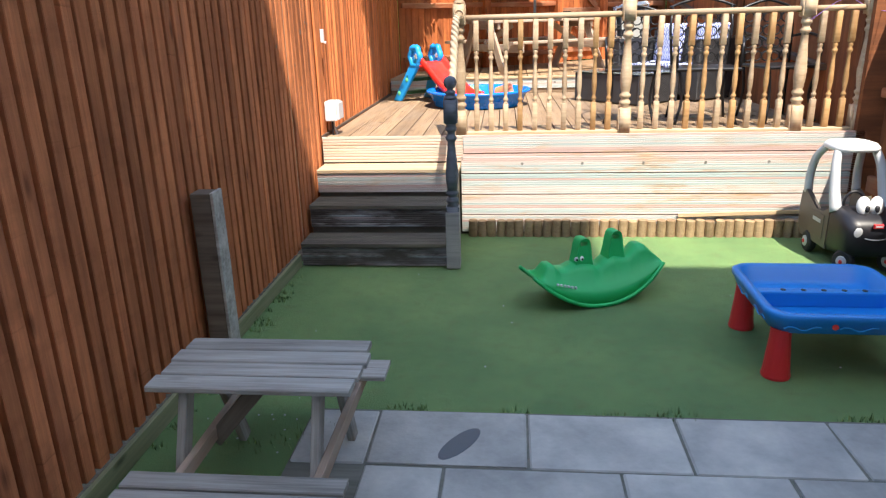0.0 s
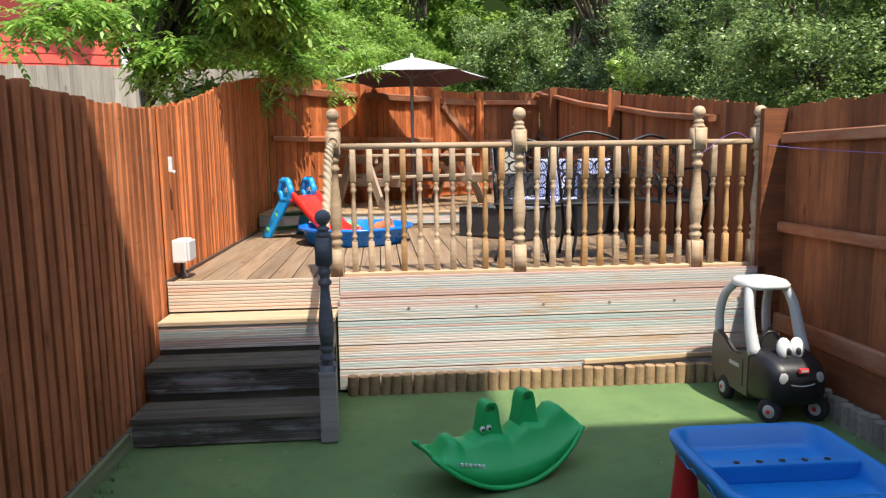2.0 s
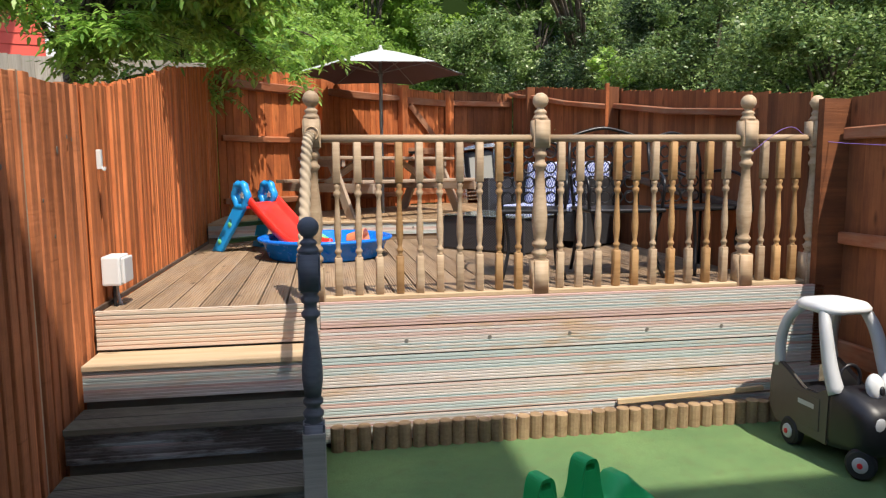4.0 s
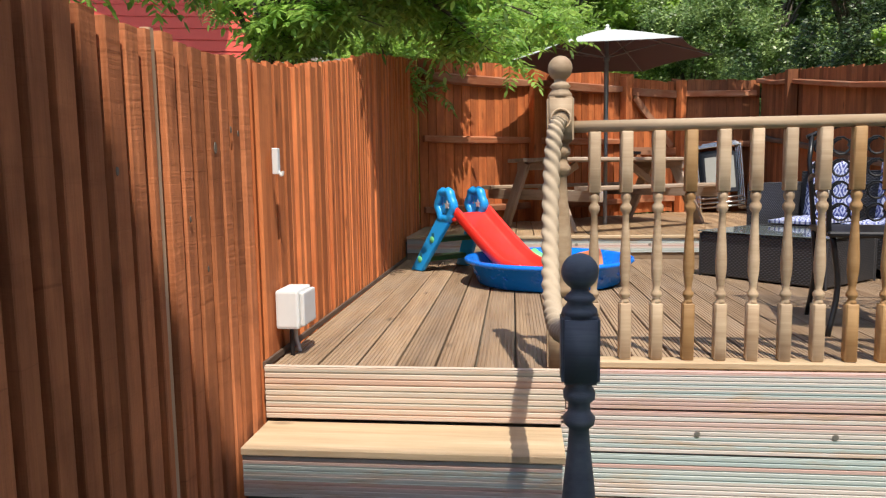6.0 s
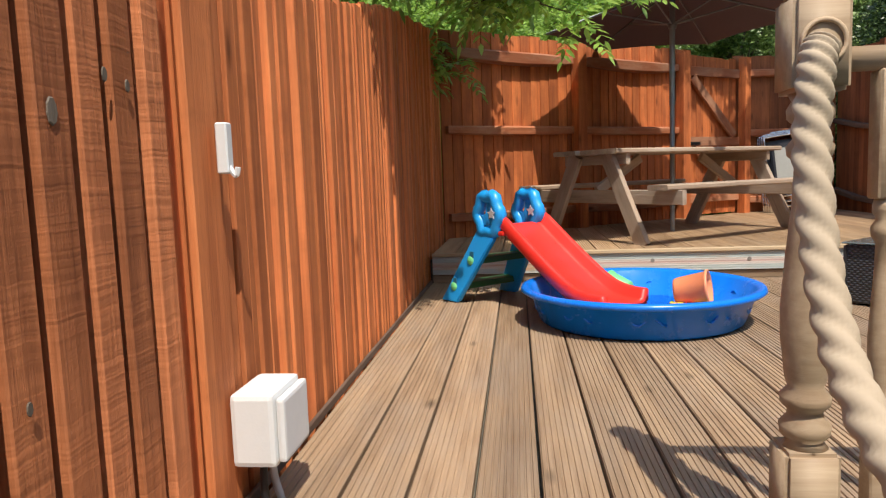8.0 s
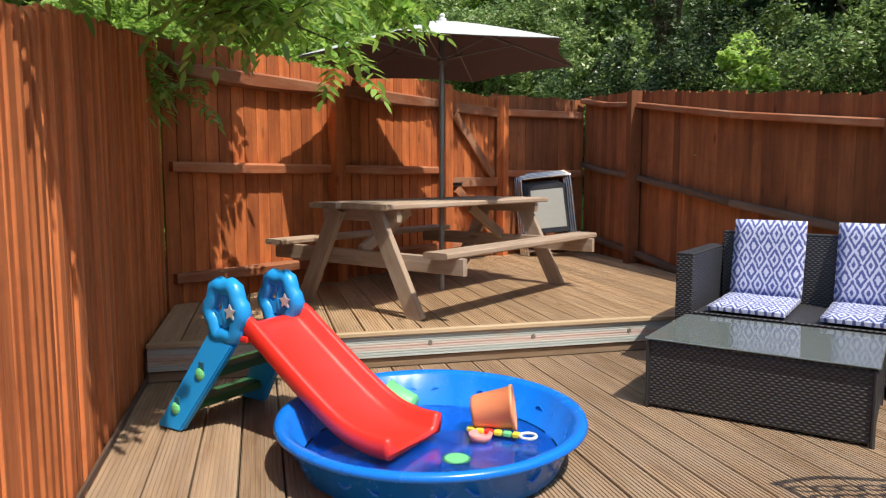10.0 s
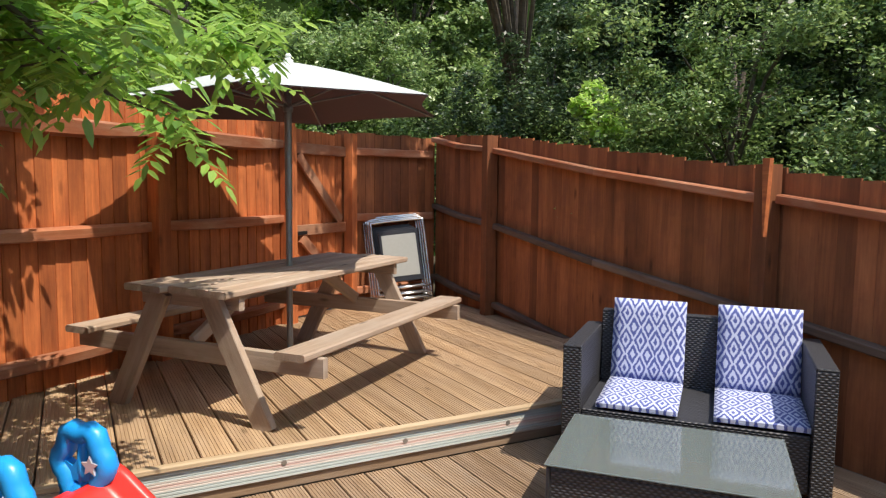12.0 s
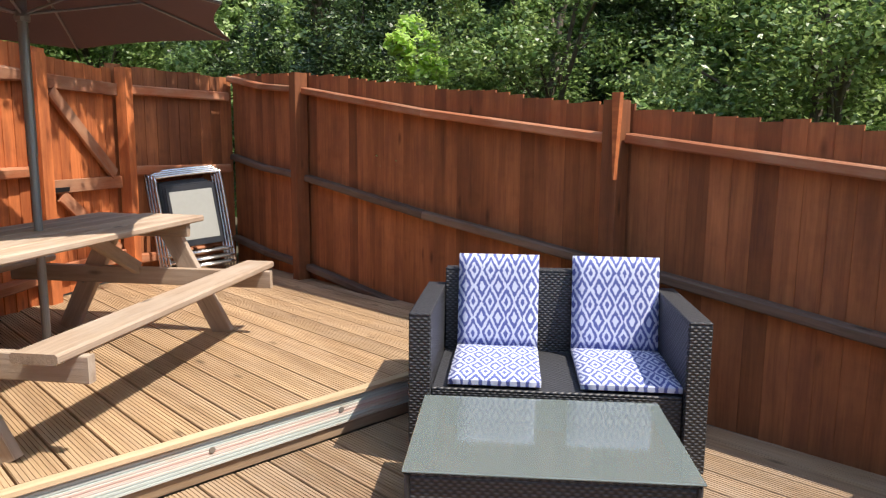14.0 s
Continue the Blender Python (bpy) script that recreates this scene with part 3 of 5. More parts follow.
def back_fence():
    d = (G - A).normalized()
    nrm = Vector((d.y, -d.x, 0))
    f = fence("fence_back", "red brown stained fence of upright boards with three rails", A, A + d * 2.98, 0.9, lambda s: 2.60 + 0.02 * math.sin(3 * s), FENCE_BACK, nrm, 0.1, 5.0)

    def at(s, z, o):
        p = A + d * s
        return Vector((p.x + nrm.x * o, p.y + nrm.y * o, z))
    for s0, s1 in ((0.03, 1.33), (1.44, 2.68)):
        for z, sag in ((2.44, 0.03), (1.83, 0.0), (1.13, -0.01)):
            part("rail", bowed_rail((Vector(at(s1, z, 0)) - Vector(at(s0, z, 0))).length, 0.06, 0.045 if z > 2 else 0.015, 0.085), RAIL_WOOD, f, m=beam_matrix(at(s0, z, 0.055), at(s1, z - sag * 0.3, 0.055), nrm))
    for s in (1.385, 2.73):
        plank("post", at(s, 0.95, 0.065), at(s, 2.57, 0.065), 0.10, 0.10, FENCE_BACK, f, nrm, 0.004)
    g = fence("gate", "orange stained ledged and braced timber gate with a black hinge", A + d * 2.80, A + d * 3.62, 0.98, lambda s: 2.56 + 0.0 * s, FENCE_BACK, nrm, 0.1, 2.0)
    g["category"], g["kind"] = "gate", "structure"
    for z in (2.41, 1.72, 1.15):
        plank("ledge", at(2.82, z, 0.04), at(3.60, z, 0.04), 0.09, 0.03, RAIL_WOOD, g, nrm)
    plank("brace", at(2.88, 2.35, 0.045), at(3.52, 1.78, 0.045), 0.09, 0.028, RAIL_WOOD, g, nrm)
    plank("brace", at(2.92, 1.66, 0.045), at(3.52, 1.20, 0.045), 0.09, 0.028, RAIL_WOOD, g, nrm)
    plank("hinge", at(2.78, 1.70, 0.064), at(2.98, 1.70, 0.064), 0.03, 0.006, IRON, g, nrm, 0.001)
    plank("post", at(3.67, 0.95, 0.065), at(3.67, 2.58, 0.065), 0.09, 0.09, FENCE_BACK, f, nrm)
    d2 = (C - G).normalized()
    n2 = Vector((d2.y, -d2.x, 0))
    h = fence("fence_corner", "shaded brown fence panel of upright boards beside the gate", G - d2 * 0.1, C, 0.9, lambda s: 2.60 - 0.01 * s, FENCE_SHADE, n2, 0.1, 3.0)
    for z in (2.42, 1.80, 1.1):
        p, q = G + Vector((0.02, -0.05)), C + Vector((-0.06, -0.05))
        plank("rail", (p.x, p.y, z), (q.x, q.y, z), 0.075, 0.05, RAIL_WOOD, h, n2, 0.01)


back_fence()


def right_top(y):
    return interp([(-2, 1.95), (5.3, 1.86), (6.4, 1.88), (8.1, 2.09), (9.4, 2.23), (12.0, 2.55), (13.3, 2.62)], y)


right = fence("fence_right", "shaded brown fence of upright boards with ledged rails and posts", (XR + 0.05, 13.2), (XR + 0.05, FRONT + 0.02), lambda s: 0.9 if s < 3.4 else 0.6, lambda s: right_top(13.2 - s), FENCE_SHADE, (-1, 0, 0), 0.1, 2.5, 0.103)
for y0, y1 in ((13.15, 12.1), (11.98, 9.31), (9.19, 7.0)):
    for za, zb, k in ((2.42, 2.07, 0), (1.76, 1.44, 0), (1.06, 0.80, 0)):
        def rz(y):
            return za + (zb - za) * (12.0 - y) / 2.6 if y > 9.3 else (zb - 0.0) - (9.3 - y) * 0.105
        if y0 < 9.3 and za < 1.1:
            continue
        ym = (y0 + y1) / 2
        for ya, yb in ((y0, ym), (ym, y1)):
            sag = 0.02 if ya == y0 else 0.0
            dpt = 0.10 if za > 2 else 0.07
            # Rails below the top one take the darker material.
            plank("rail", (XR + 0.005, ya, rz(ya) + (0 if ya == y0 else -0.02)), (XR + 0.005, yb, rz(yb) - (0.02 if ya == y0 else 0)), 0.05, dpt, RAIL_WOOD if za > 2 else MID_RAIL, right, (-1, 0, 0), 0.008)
# Sunlight on the post's side, shaped as a tapering orange wedge.
part("post_cheek", extrude_shape(bmesh.new(), [(-0.022, 0.41), (0.022, 0.41), (0.003, 0.0), (-0.004, 0.0)], -0.015, 0.015), FENCE_BACK, right, "orange wedge standing for the sunlit strip on the post", m=pose(XR - 0.10, 9.205, 1.86, 0, 0, 90))
for y, zt in ((12.04, 2.55), (9.25, 2.24)):
    plank("post", (XR - 0.03, y, LOW + 0.01 if y < STEP else UP + 0.01), (XR - 0.03, y, zt), 0.088, 0.11, FENCE_SHADE, right, (-1, 0, 0), 0.004)
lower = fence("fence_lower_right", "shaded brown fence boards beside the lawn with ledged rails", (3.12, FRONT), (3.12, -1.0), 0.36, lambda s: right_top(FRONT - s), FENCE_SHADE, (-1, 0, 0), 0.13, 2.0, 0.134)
for z, w in ((1.66, 0.07), (1.06, 0.07), (0.40, 0.12)):
    plank("rail", (3.08, FRONT - 0.02, z), (3.08, -1.0, z + 0.05), w, 0.05, RAIL_WOOD, lower, (-1, 0, 0), 0.008)
plank("gravel_board", (3.13, FRONT - 0.02, 0.17), (3.13, -1.0, 0.17), 0.30, 0.04, FENCE_SHADE, lower, (-1, 0, 0))
part("return", box(XR + 0.06, 3.15, FRONT - 0.0, FRONT + 0.05, 0.3, 1.86), FENCE_SHADE, lower)


def round_off(bm, start):
    """Smooth the turned faces made after the first so many, and leave caps flat."""
    bm.faces.ensure_lookup_table()
    for f in bm.faces[start:]:
        f.smooth = len(f.verts) == 4


def baluster_mesh(material):
    bm = bmesh.new()
    add_box(bm, -0.02, 0.02, -0.02, 0.02, 0.0, 0.205)
    add_box(bm, -0.02, 0.02, -0.02, 0.02, 0.60, 0.815)
    bmesh.ops.bevel(bm, geom=list(bm.edges), offset=0.003, segments=1, affect="EDGES")
    flat = len(bm.faces)
    lathe(bm, [(0.018, 0.203), (0.014, 0.215), (0.012, 0.222), (0.019, 0.232), (0.019, 0.242), (0.011, 0.254), (0.013, 0.27), (0.019, 0.32), (0.0195, 0.36), (0.016, 0.42), (0.0125, 0.48), (0.0115, 0.525), (0.019, 0.537), (0.020, 0.552), (0.012, 0.565), (0.018, 0.578), (0.018, 0.588), (0.015, 0.602)], 18)
    round_off(bm, flat)
    me = mesh(bm, "baluster")
    me.materials.append(material)
    return me


def post_bm(z_base, z_block, z_ball, w=0.092):
    """Square foot, rings, vase, rings, square block, collar and ball."""
    bm = bmesh.new()
    h = w / 2
    block_top = z_ball - 0.10
    add_box(bm, -h, h, -h, h, 0, z_base)
    add_box(bm, -h, h, -h, h, z_block, block_top)
    bmesh.ops.bevel(bm, geom=list(bm.edges), offset=0.007, segments=2, affect="EDGES")
    flat = len(bm.faces)
    L = z_block - z_base
    prof = [(0.040, -0.002), (0.030, 0.012), (0.041, 0.024), (0.043, 0.040), (0.030, 0.056), (0.029, 0.066), (0.041, 0.078), (0.042, 0.092), (0.029, 0.108)]
    lathe(bm, [(r, z_base + z) for r, z in prof] + [(0.034, z_base + 0.20 * L), (0.042, z_base + 0.32 * L), (0.043, z_base + 0.40 * L), (0.036, z_base + 0.55 * L), (0.027, z_base + 0.70 * L), (0.024, z_block - 0.115), (0.036, z_block - 0.103), (0.038, z_block - 0.088), (0.027, z_block - 0.074), (0.026, z_block - 0.052), (0.037, z_block - 0.042), (0.038, z_block - 0.026), (0.03, z_block - 0.012), (0.038, z_block + 0.003)], 24)
    lathe(bm, [(0.044, block_top - 0.002), (0.040, block_top + 0.012), (0.028, block_top + 0.028), (0.037, block_top + 0.036), (0.03, block_top + 0.046), (0.02, block_top + 0.054)] + [(r, z) for r, z in ball(0.043, z_ball, 18) if z > block_top + 0.06], 32)
    round_off(bm, flat)
    return bm


balustrade = thing("balustrade", 0, 0, 0, "bare turned timber balustrade with round rail and ball-topped posts", "railing")
POSTS = (0.055, 1.29, 2.53, 2.965)
for x in POSTS:
    part("post", post_bm(0.20, 0.815, 1.072), TURNED, balustrade, m=pose(x, 6.5, LOW + 0.002), smooth=False)
meshes = [baluster_mesh(TURNED), baluster_mesh(SPINDLE_HONEY)]
rng = random.Random(5)
for x0, x1, n in ((POSTS[0], POSTS[1], 10), (POSTS[1], POSTS[2], 10), (POSTS[2], POSTS[3], 3)):
    for i in range(n):
        x = x0 + (x1 - x0) * (i + 1.1) / (n + 1.2)
        finish("baluster", meshes[rng.random() < 0.4], TURNED, balustrade, m=pose(x, 6.5, LOW + 0.036, 0, 0, rng.uniform(-6, 6)))
    bm = tube(bmesh.new(), [(x0 + 0.044, 6.5, 1.640), (x1 - 0.044, 6.5, 1.640)], 0.021, 16)
    part("handrail", bm, TURNED, balustrade, smooth=True)
    plank("base_rail", (x0 + 0.048, 6.5, LOW + 0.02), (x1 - 0.048, 6.5, LOW + 0.02), 0.07, 0.03, TREAD_NEW, balustrade, bevel=0.006)

newel = tagged(part("newel_post", post_bm(0.44, 0.985, 1.245, 0.088), NEWEL_BLUE, smooth=False), "dark blue grey turned newel post with ball top by steps", "post")
newel.matrix_basis = pose(0.05, 5.6, 0.006)
part("foot", box(-0.047, 0.047, -0.047, 0.047, 0.0, 0.40, 0.004), NEWEL_BASE, newel, "bare grey foot")

rope_thing = thing("rope", 0, 0, 0, "thick twisted natural rope handrail slung between two posts", "rope")
pts = curve_pts([(0.05, 6.452, 1.66), (0.035, 6.43, 1.62), (0.022, 6.41, 1.50), (0.015, 6.35, 1.33), (0.01, 6.24, 1.18), (0.008, 6.06, 1.085), (0.015, 5.86, 1.06), (0.03, 5.72, 1.075), (0.045, 5.648, 1.085)], 22)
bm = tube(bmesh.new(), pts, 0.028, 24, twist=0.5)
part("strand", bm, ROPE, rope_thing, smooth=True)
ring = [(0.055 + 0.034 * math.cos(a), 6.451, 1.665 + 0.034 * math.sin(a)) for a in np.linspace(0, 2 * math.pi, 20, endpoint=False)]
part("eye", tube(bmesh.new(), ring, 0.004, 6, close=True), TURNED, rope_thing, smooth=True)

# ---- things on the lawn ----
def log_row(name, label, line, h0, h1, material):
    row = thing(name, 0, 0, 0, label, "edging", kind="structure")
    r2 = random.Random(name)
    pts = [Vector((*p, 0)) for p in line]
    for a, b in zip(pts, pts[1:]):
        n = int((b - a).length / 0.071)
        for i in range(n):
            p = a + (b - a) * ((i + 0.5) / n)
            h = r2.uniform(h0, h1)
            bm = lathe(bmesh.new(), [(0.0358, 0), (0.0358, h - 0.004), (0.032, h)], 12)
            part("log", bm, material, row, m=pose(p.x, p.y, -0.01, r2.uniform(-2, 2), r2.uniform(-2, 2), r2.uniform(0, 360)))


def stub_post():
    s = thing("stub_post", -0.965, 4.08, 0, "short dark cut-off timber post standing against the fence", "post")
    part("stump", box(-0.05, 0.045, -0.05, 0.05, 0, 0.91, 0.004), STUB_WOOD, s)
    # Light on the post's right face is painted as a thin pale plate.
    part("edge_board", box(0.046, 0.062, -0.052, 0.052, 0, 0.915, 0.003), KIDS, s, "paler plate for the post's lighter side")


stub_post()


def kids_bench():
    t = thing("childs_picnic_table", -0.42, 3.2, 0, "small silver grey weathered timber picnic bench for children", "table")
    for i in range(4):
        y = -0.145 + i * 0.0965
        plank("tabletop_board", (-0.345 + 0.01 * (i % 2), y, 0.495), (0.345 + 0.008 * (i % 3), y, 0.495), 0.088, 0.022, KIDS, t, bevel=0.004)
    for y in (-0.46, -0.37, 0.35, 0.425):
        plank("seat_board", (-0.35, y, 0.275), (0.36, y, 0.275), 0.078, 0.02, KIDS, t, bevel=0.004)
    for x in (-0.24, 0.22):
        for s in (-1, 1):
            plank("leg", (x, s * 0.30, 0.0), (x, s * 0.10, 0.484), 0.06, 0.03, KIDS, t, (1, 0, 0))
        plank("cross_beam", (x + 0.032, -0.50, 0.235), (x + 0.032, 0.46, 0.235), 0.055, 0.028, PICNIC, t, (1, 0, 0))
    plank("brace", (-0.21, -0.02, 0.20), (0.02, -0.02, 0.47), 0.06, 0.028, STUB_WOOD, t, (0, 1, 0), label="browner diagonal brace")


kids_bench()


def rocker():
    zs = 1.0
    t = thing("seesaw_rocker", 0.93, 5.09, 0, "green moulded plastic crocodile seesaw with three seats on turf", "toy", turn=22)
    n, secs = 94, []
    top = [(-0.47, 0.20), (-0.44, 0.195), (-0.41, 0.225), (-0.36, 0.29), (-0.32, 0.29), (-0.28, 0.255), (-0.22, 0.25), (-0.17, 0.27), (-0.11, 0.275), (-0.04, 0.265), (0.0, 0.245), (0.03, 0.245), (0.07, 0.275), (0.12, 0.30), (0.20, 0.285), (0.235, 0.285), (0.27, 0.315), (0.31, 0.35), (0.36, 0.35), (0.42, 0.30), (0.47, 0.26)]
    for i in range(n + 1):
        u = -0.47 + 0.94 * i / n
        lo = 0.004 + 0.20 * (abs(u) / 0.47) ** 2.1
        hi = max(lo + 0.02, interp(top, u) - 0.02)
        rim = 0.11 + 0.11 * (abs(u) / 0.47) ** 2
        rim = max(lo + 0.012, min(rim, hi - 0.004))
        wr, wt = 0.165 * (1 - 0.35 * (abs(u) / 0.47) ** 3), 0.075 * (1 - 0.3 * (abs(u) / 0.47) ** 2)
        wt *= 1.15
        secs.append([(u, -wr * 0.82, lo), (u, wr * 0.82, lo), (u, wr, lo + 0.018), (u, wr * 0.96, rim), (u, wt * 1.25, rim + 0.012), (u, wt, rim + (hi - rim) * 0.75), (u, wt * 0.6, hi), (u, -wt * 0.6, hi), (u, -wt, rim + (hi - rim) * 0.75), (u, -wt * 1.25, rim + 0.012), (u, -wr * 0.96, rim), (u, -wr, lo + 0.018)])
    part("body", loft(bmesh.new(), secs), GREEN, t, smooth=True)
    for s in (-1, 1):
        pts = [(u, s * 0.170 * (1 - 0.35 * (abs(u) / 0.47) ** 3), 0.012 + 0.20 * (abs(u) / 0.47) ** 2.1) for u in np.linspace(-0.485, 0.475, 30)]
        part("lip", tube(bmesh.new(), pts, 0.013, 8), GREEN, t, smooth=True)
    for x0, z0, zt in ((-0.088, 0.20, 0.415), (0.15, 0.22, 0.44)):
        outer, inner = [], []
        for k in range(24):
            a = 2 * math.pi * k / 24
            ca, sa = math.cos(a), math.sin(a)
            mid, hh = (z0 + zt) / 2, (zt - z0) / 2
            zz = mid + hh * math.copysign(abs(sa) ** 0.45, sa)
            wide = 0.040 + 0.030 * (zt - zz) / (zt - z0)
            outer.append((x0 + wide * math.copysign(abs(ca) ** 0.55, ca), zz))
            inner.append((x0 + 0.026 * math.copysign(abs(ca) ** 0.6, ca), zt - 0.036 + 0.014 * math.copysign(abs(sa) ** 0.6, sa)))
        bm, rings = bmesh.new(), []
        for loop, y in ((outer, 0.040), (outer, -0.040), (inner, -0.032), (inner, 0.032)):
            rings.append([bm.verts.new((x, y * (1.25 if z < z0 + 0.08 else 1.0), z)) for x, z in loop])
        for a, b in zip(rings, rings[1:] + rings[:1]):
            for k in range(24):
                q = (k + 1) % 24
                bm.faces.new((a[k], a[q], b[q], b[k]))
        part("handle", bm, GREEN, t, "upright handle with an oval grip hole")
    for i in range(6):
        part("tooth", box(-0.34 + 0.026 * i, -0.328 + 0.026 * i, -0.15, -0.135, 0.172 - 0.007 * i, 0.184 - 0.007 * i), WHITE, t)
    t.scale = (0.88, 1.0, 0.94)
    for k in (0, 1):
        part("eye", lathe(bmesh.new(), ball(0.016, 0, 6), 12, squash=0.4), WHITE, t, m=pose(-0.165 + 0.04 * k, -0.07, 0.30))
        part("pupil", lathe(bmesh.new(), ball(0.008, 0, 6), 10, squash=0.5), BLACK, t, m=pose(-0.163 + 0.04 * k, -0.076, 0.297))


rocker()


def rounded(w, d, r, n=6):
    out = []
    for cx, cy, a0 in ((w - r, d - r, 0), (-w + r, d - r, 90), (-w + r, -d + r, 180), (w - r, -d + r, 270)):
        for i in range(n + 1):
            a = radians(a0 + 90 * i / n)
            out.append((cx + r * math.cos(a), cy + r * math.sin(a)))
    return out


def water_table():
    t = thing("water_table", 1.965, 4.40, 0, "blue plastic water play table with divided basin on red legs", "toy", turn=-1)
    W, Dp = 0.362, 0.362
    def ring(w, d, z, r):
        return [(x, y, z) for x, y in rounded(w, d, r)]
    secs = [ring(W - 0.06, Dp - 0.06, 0.232, 0.09), ring(W - 0.035, Dp - 0.035, 0.242, 0.10), ring(W - 0.012, Dp - 0.012, 0.30, 0.10), ring(W, Dp, 0.318, 0.11), ring(W, Dp, 0.335, 0.11), ring(W - 0.012, Dp - 0.012, 0.342, 0.10), ring(W - 0.04, Dp - 0.04, 0.338, 0.085), ring(W - 0.055, Dp - 0.055, 0.265, 0.07), ring(W - 0.10, Dp - 0.10, 0.248, 0.06)]
    part("basin", loft(bmesh.new(), secs), BLUE, t, smooth=True)
    part("divider", box(-W + 0.045, W - 0.045, -0.03, 0.03, 0.245, 0.325, 0.012, 2), BLUE, t)
    for i in range(5):
        part("cup_hole", lathe(bmesh.new(), [(0.013, 0), (0.013, 0.003)], 14), BLACK, t, m=pose(-0.19 + 0.095 * i, 0, 0.3245))
    for sx in (-1, 1):
        for sy in (-1, 1):
            bm = lathe(bmesh.new(), [(0.064, 0), (0.066, 0.012), (0.063, 0.022), (0.062, 0.03), (0.062, 0.034), (0.060, 0.045), (0.047, 0.20), (0.046, 0.245)], 22)
            part("leg", bm, LEG_RED, t, m=pose(sx * 0.28, sy * 0.275, 0))
    for sy in (-1, 1):
        for i in range(3):
            pts = [(-0.30 + 0.24 * i + 0.02 * k, sy * (Dp - 0.012), 0.275 + 0.010 * math.sin(k * 1.1)) for k in range(9)]
            part("wave", tube(bmesh.new(), pts, 0.0035, 5), SKY_BLUE, t)
    for i in range(2):
        pts = [(-(W - 0.012), -0.25 + 0.26 * i + 0.02 * k, 0.275 + 0.010 * math.sin(k * 1.1)) for k in range(9)]
        part("wave", tube(bmesh.new(), pts, 0.0035, 5), SKY_BLUE, t)
    part("badge", lathe(bmesh.new(), [(0.014, 0), (0.014, 0.004)], 16), RED, t, m=pose(-0.08, -(Dp - 0.014), 0.285, 90))


water_table()


def toy_car():
    t = thing("ride_on_car", 2.72, 5.86, 0, "charcoal and black plastic ride-on toy car with white roof and pillars", "toy", turn=2)
    t.scale = (0.84, 0.88, 0.98)
    def sec(y, w, z0, z1, r=0.05):
        return [(x, y, (z0 + z1) / 2 + z) for x, z in rounded(w, (z1 - z0) / 2, r, 4)]
    body = [sec(-0.42, 0.10, 0.16, 0.27, 0.04), sec(-0.405, 0.175, 0.13, 0.33, 0.07), sec(-0.36, 0.205, 0.11, 0.37, 0.08), sec(-0.26, 0.215, 0.10, 0.40, 0.08), sec(-0.16, 0.22, 0.09, 0.415, 0.07), sec(-0.12, 0.22, 0.09, 0.39, 0.05)]
    part("bonnet", loft(bmesh.new(), body), BLACK, t, "black rounded nose", smooth=True)
    side = [(-0.13, 0.10), (0.30, 0.10), (0.36, 0.17), (0.37, 0.30), (0.35, 0.42), (0.28, 0.44), (0.20, 0.40), (0.08, 0.335), (-0.04, 0.34), (-0.10, 0.38), (-0.14, 0.41)]
    for s in (-1, 1):
        bm = bmesh.new()
        a = [bm.verts.new((s * 0.222, y, z)) for y, z in side]
        b = [bm.verts.new((s * 0.185, y, z)) for y, z in side]
        for i in range(len(side)):
            j = (i + 1) % len(side)
            bm.faces.new((a[i], a[j], b[j], b[i]))
        bm.faces.new(a[::-1]), bm.faces.new(b)
        bmesh.ops.bevel(bm, geom=list(bm.edges), offset=0.006, segments=2, affect="EDGES")
        part("side", bm, CAR_GREY, t, "brownish grey side shell")
        d = part("door", box(s * 0.224 - 0.003, s * 0.224 + 0.003, -0.07, 0.15, 0.15, 0.325, 0.002), CAR_GREY, t)
        part("lettering", box(s * 0.229 - 0.001, s * 0.229 + 0.001, -0.03, 0.10, 0.26, 0.285), OFFWHITE, d, "pale worn lettering bar")
        front = curve_pts([(s * 0.185, -0.15, 0.37), (s * 0.185, -0.09, 0.50), (s * 0.172, -0.03, 0.66), (s * 0.14, 0.03, 0.765)], 5)
        part("pillar", tube(bmesh.new(), front, 0.046, 12, 0.030), OFFWHITE, t, smooth=True)
        rear = curve_pts([(s * 0.195, 0.31, 0.41), (s * 0.19, 0.32, 0.55), (s * 0.175, 0.28, 0.68), (s * 0.14, 0.20, 0.765)], 5)
        part("pillar", tube(bmesh.new(), rear, 0.034, 10, 0.028), OFFWHITE, t, smooth=True)
        lamp = part("headlamp", lathe(bmesh.new(), ball(0.040, 0, 8), 18, squash=0.35), OFFWHITE, t, m=pose(s * 0.125, -0.402, 0.285))
        # The car's face: a white eye on the bonnet with a black pupil.
        eye = part("bonnet_eye", lathe(bmesh.new(), ball(0.055, 0, 8), 18), WHITE, t, "white rounded eye", m=pose(s * 0.048, -0.27, 0.435, -12) @ Matrix.Diagonal((0.95, 0.7, 1.2, 1)), smooth=True)
        part("eye_pupil", lathe(bmesh.new(), ball(0.020, 0, 6), 12), BLACK, eye, m=pose(-s * 0.012, -0.05, -0.015), smooth=True)
    part("floor", box(-0.185, 0.185, -0.12, 0.33, 0.10, 0.15), BLACK, t)
    part("seat", box(-0.16, 0.16, 0.12, 0.33, 0.15, 0.30, 0.03, 2), BLACK, t)
    part("dashboard", box(-0.18, 0.18, -0.16, -0.07, 0.28, 0.385, 0.02, 2), BLACK, t)
    wheel = [(0.075 * math.cos(a), -0.04 + 0.0 * a, 0.41 + 0.075 * math.sin(a)) for a in np.linspace(0, 2 * math.pi, 20, endpoint=False)]
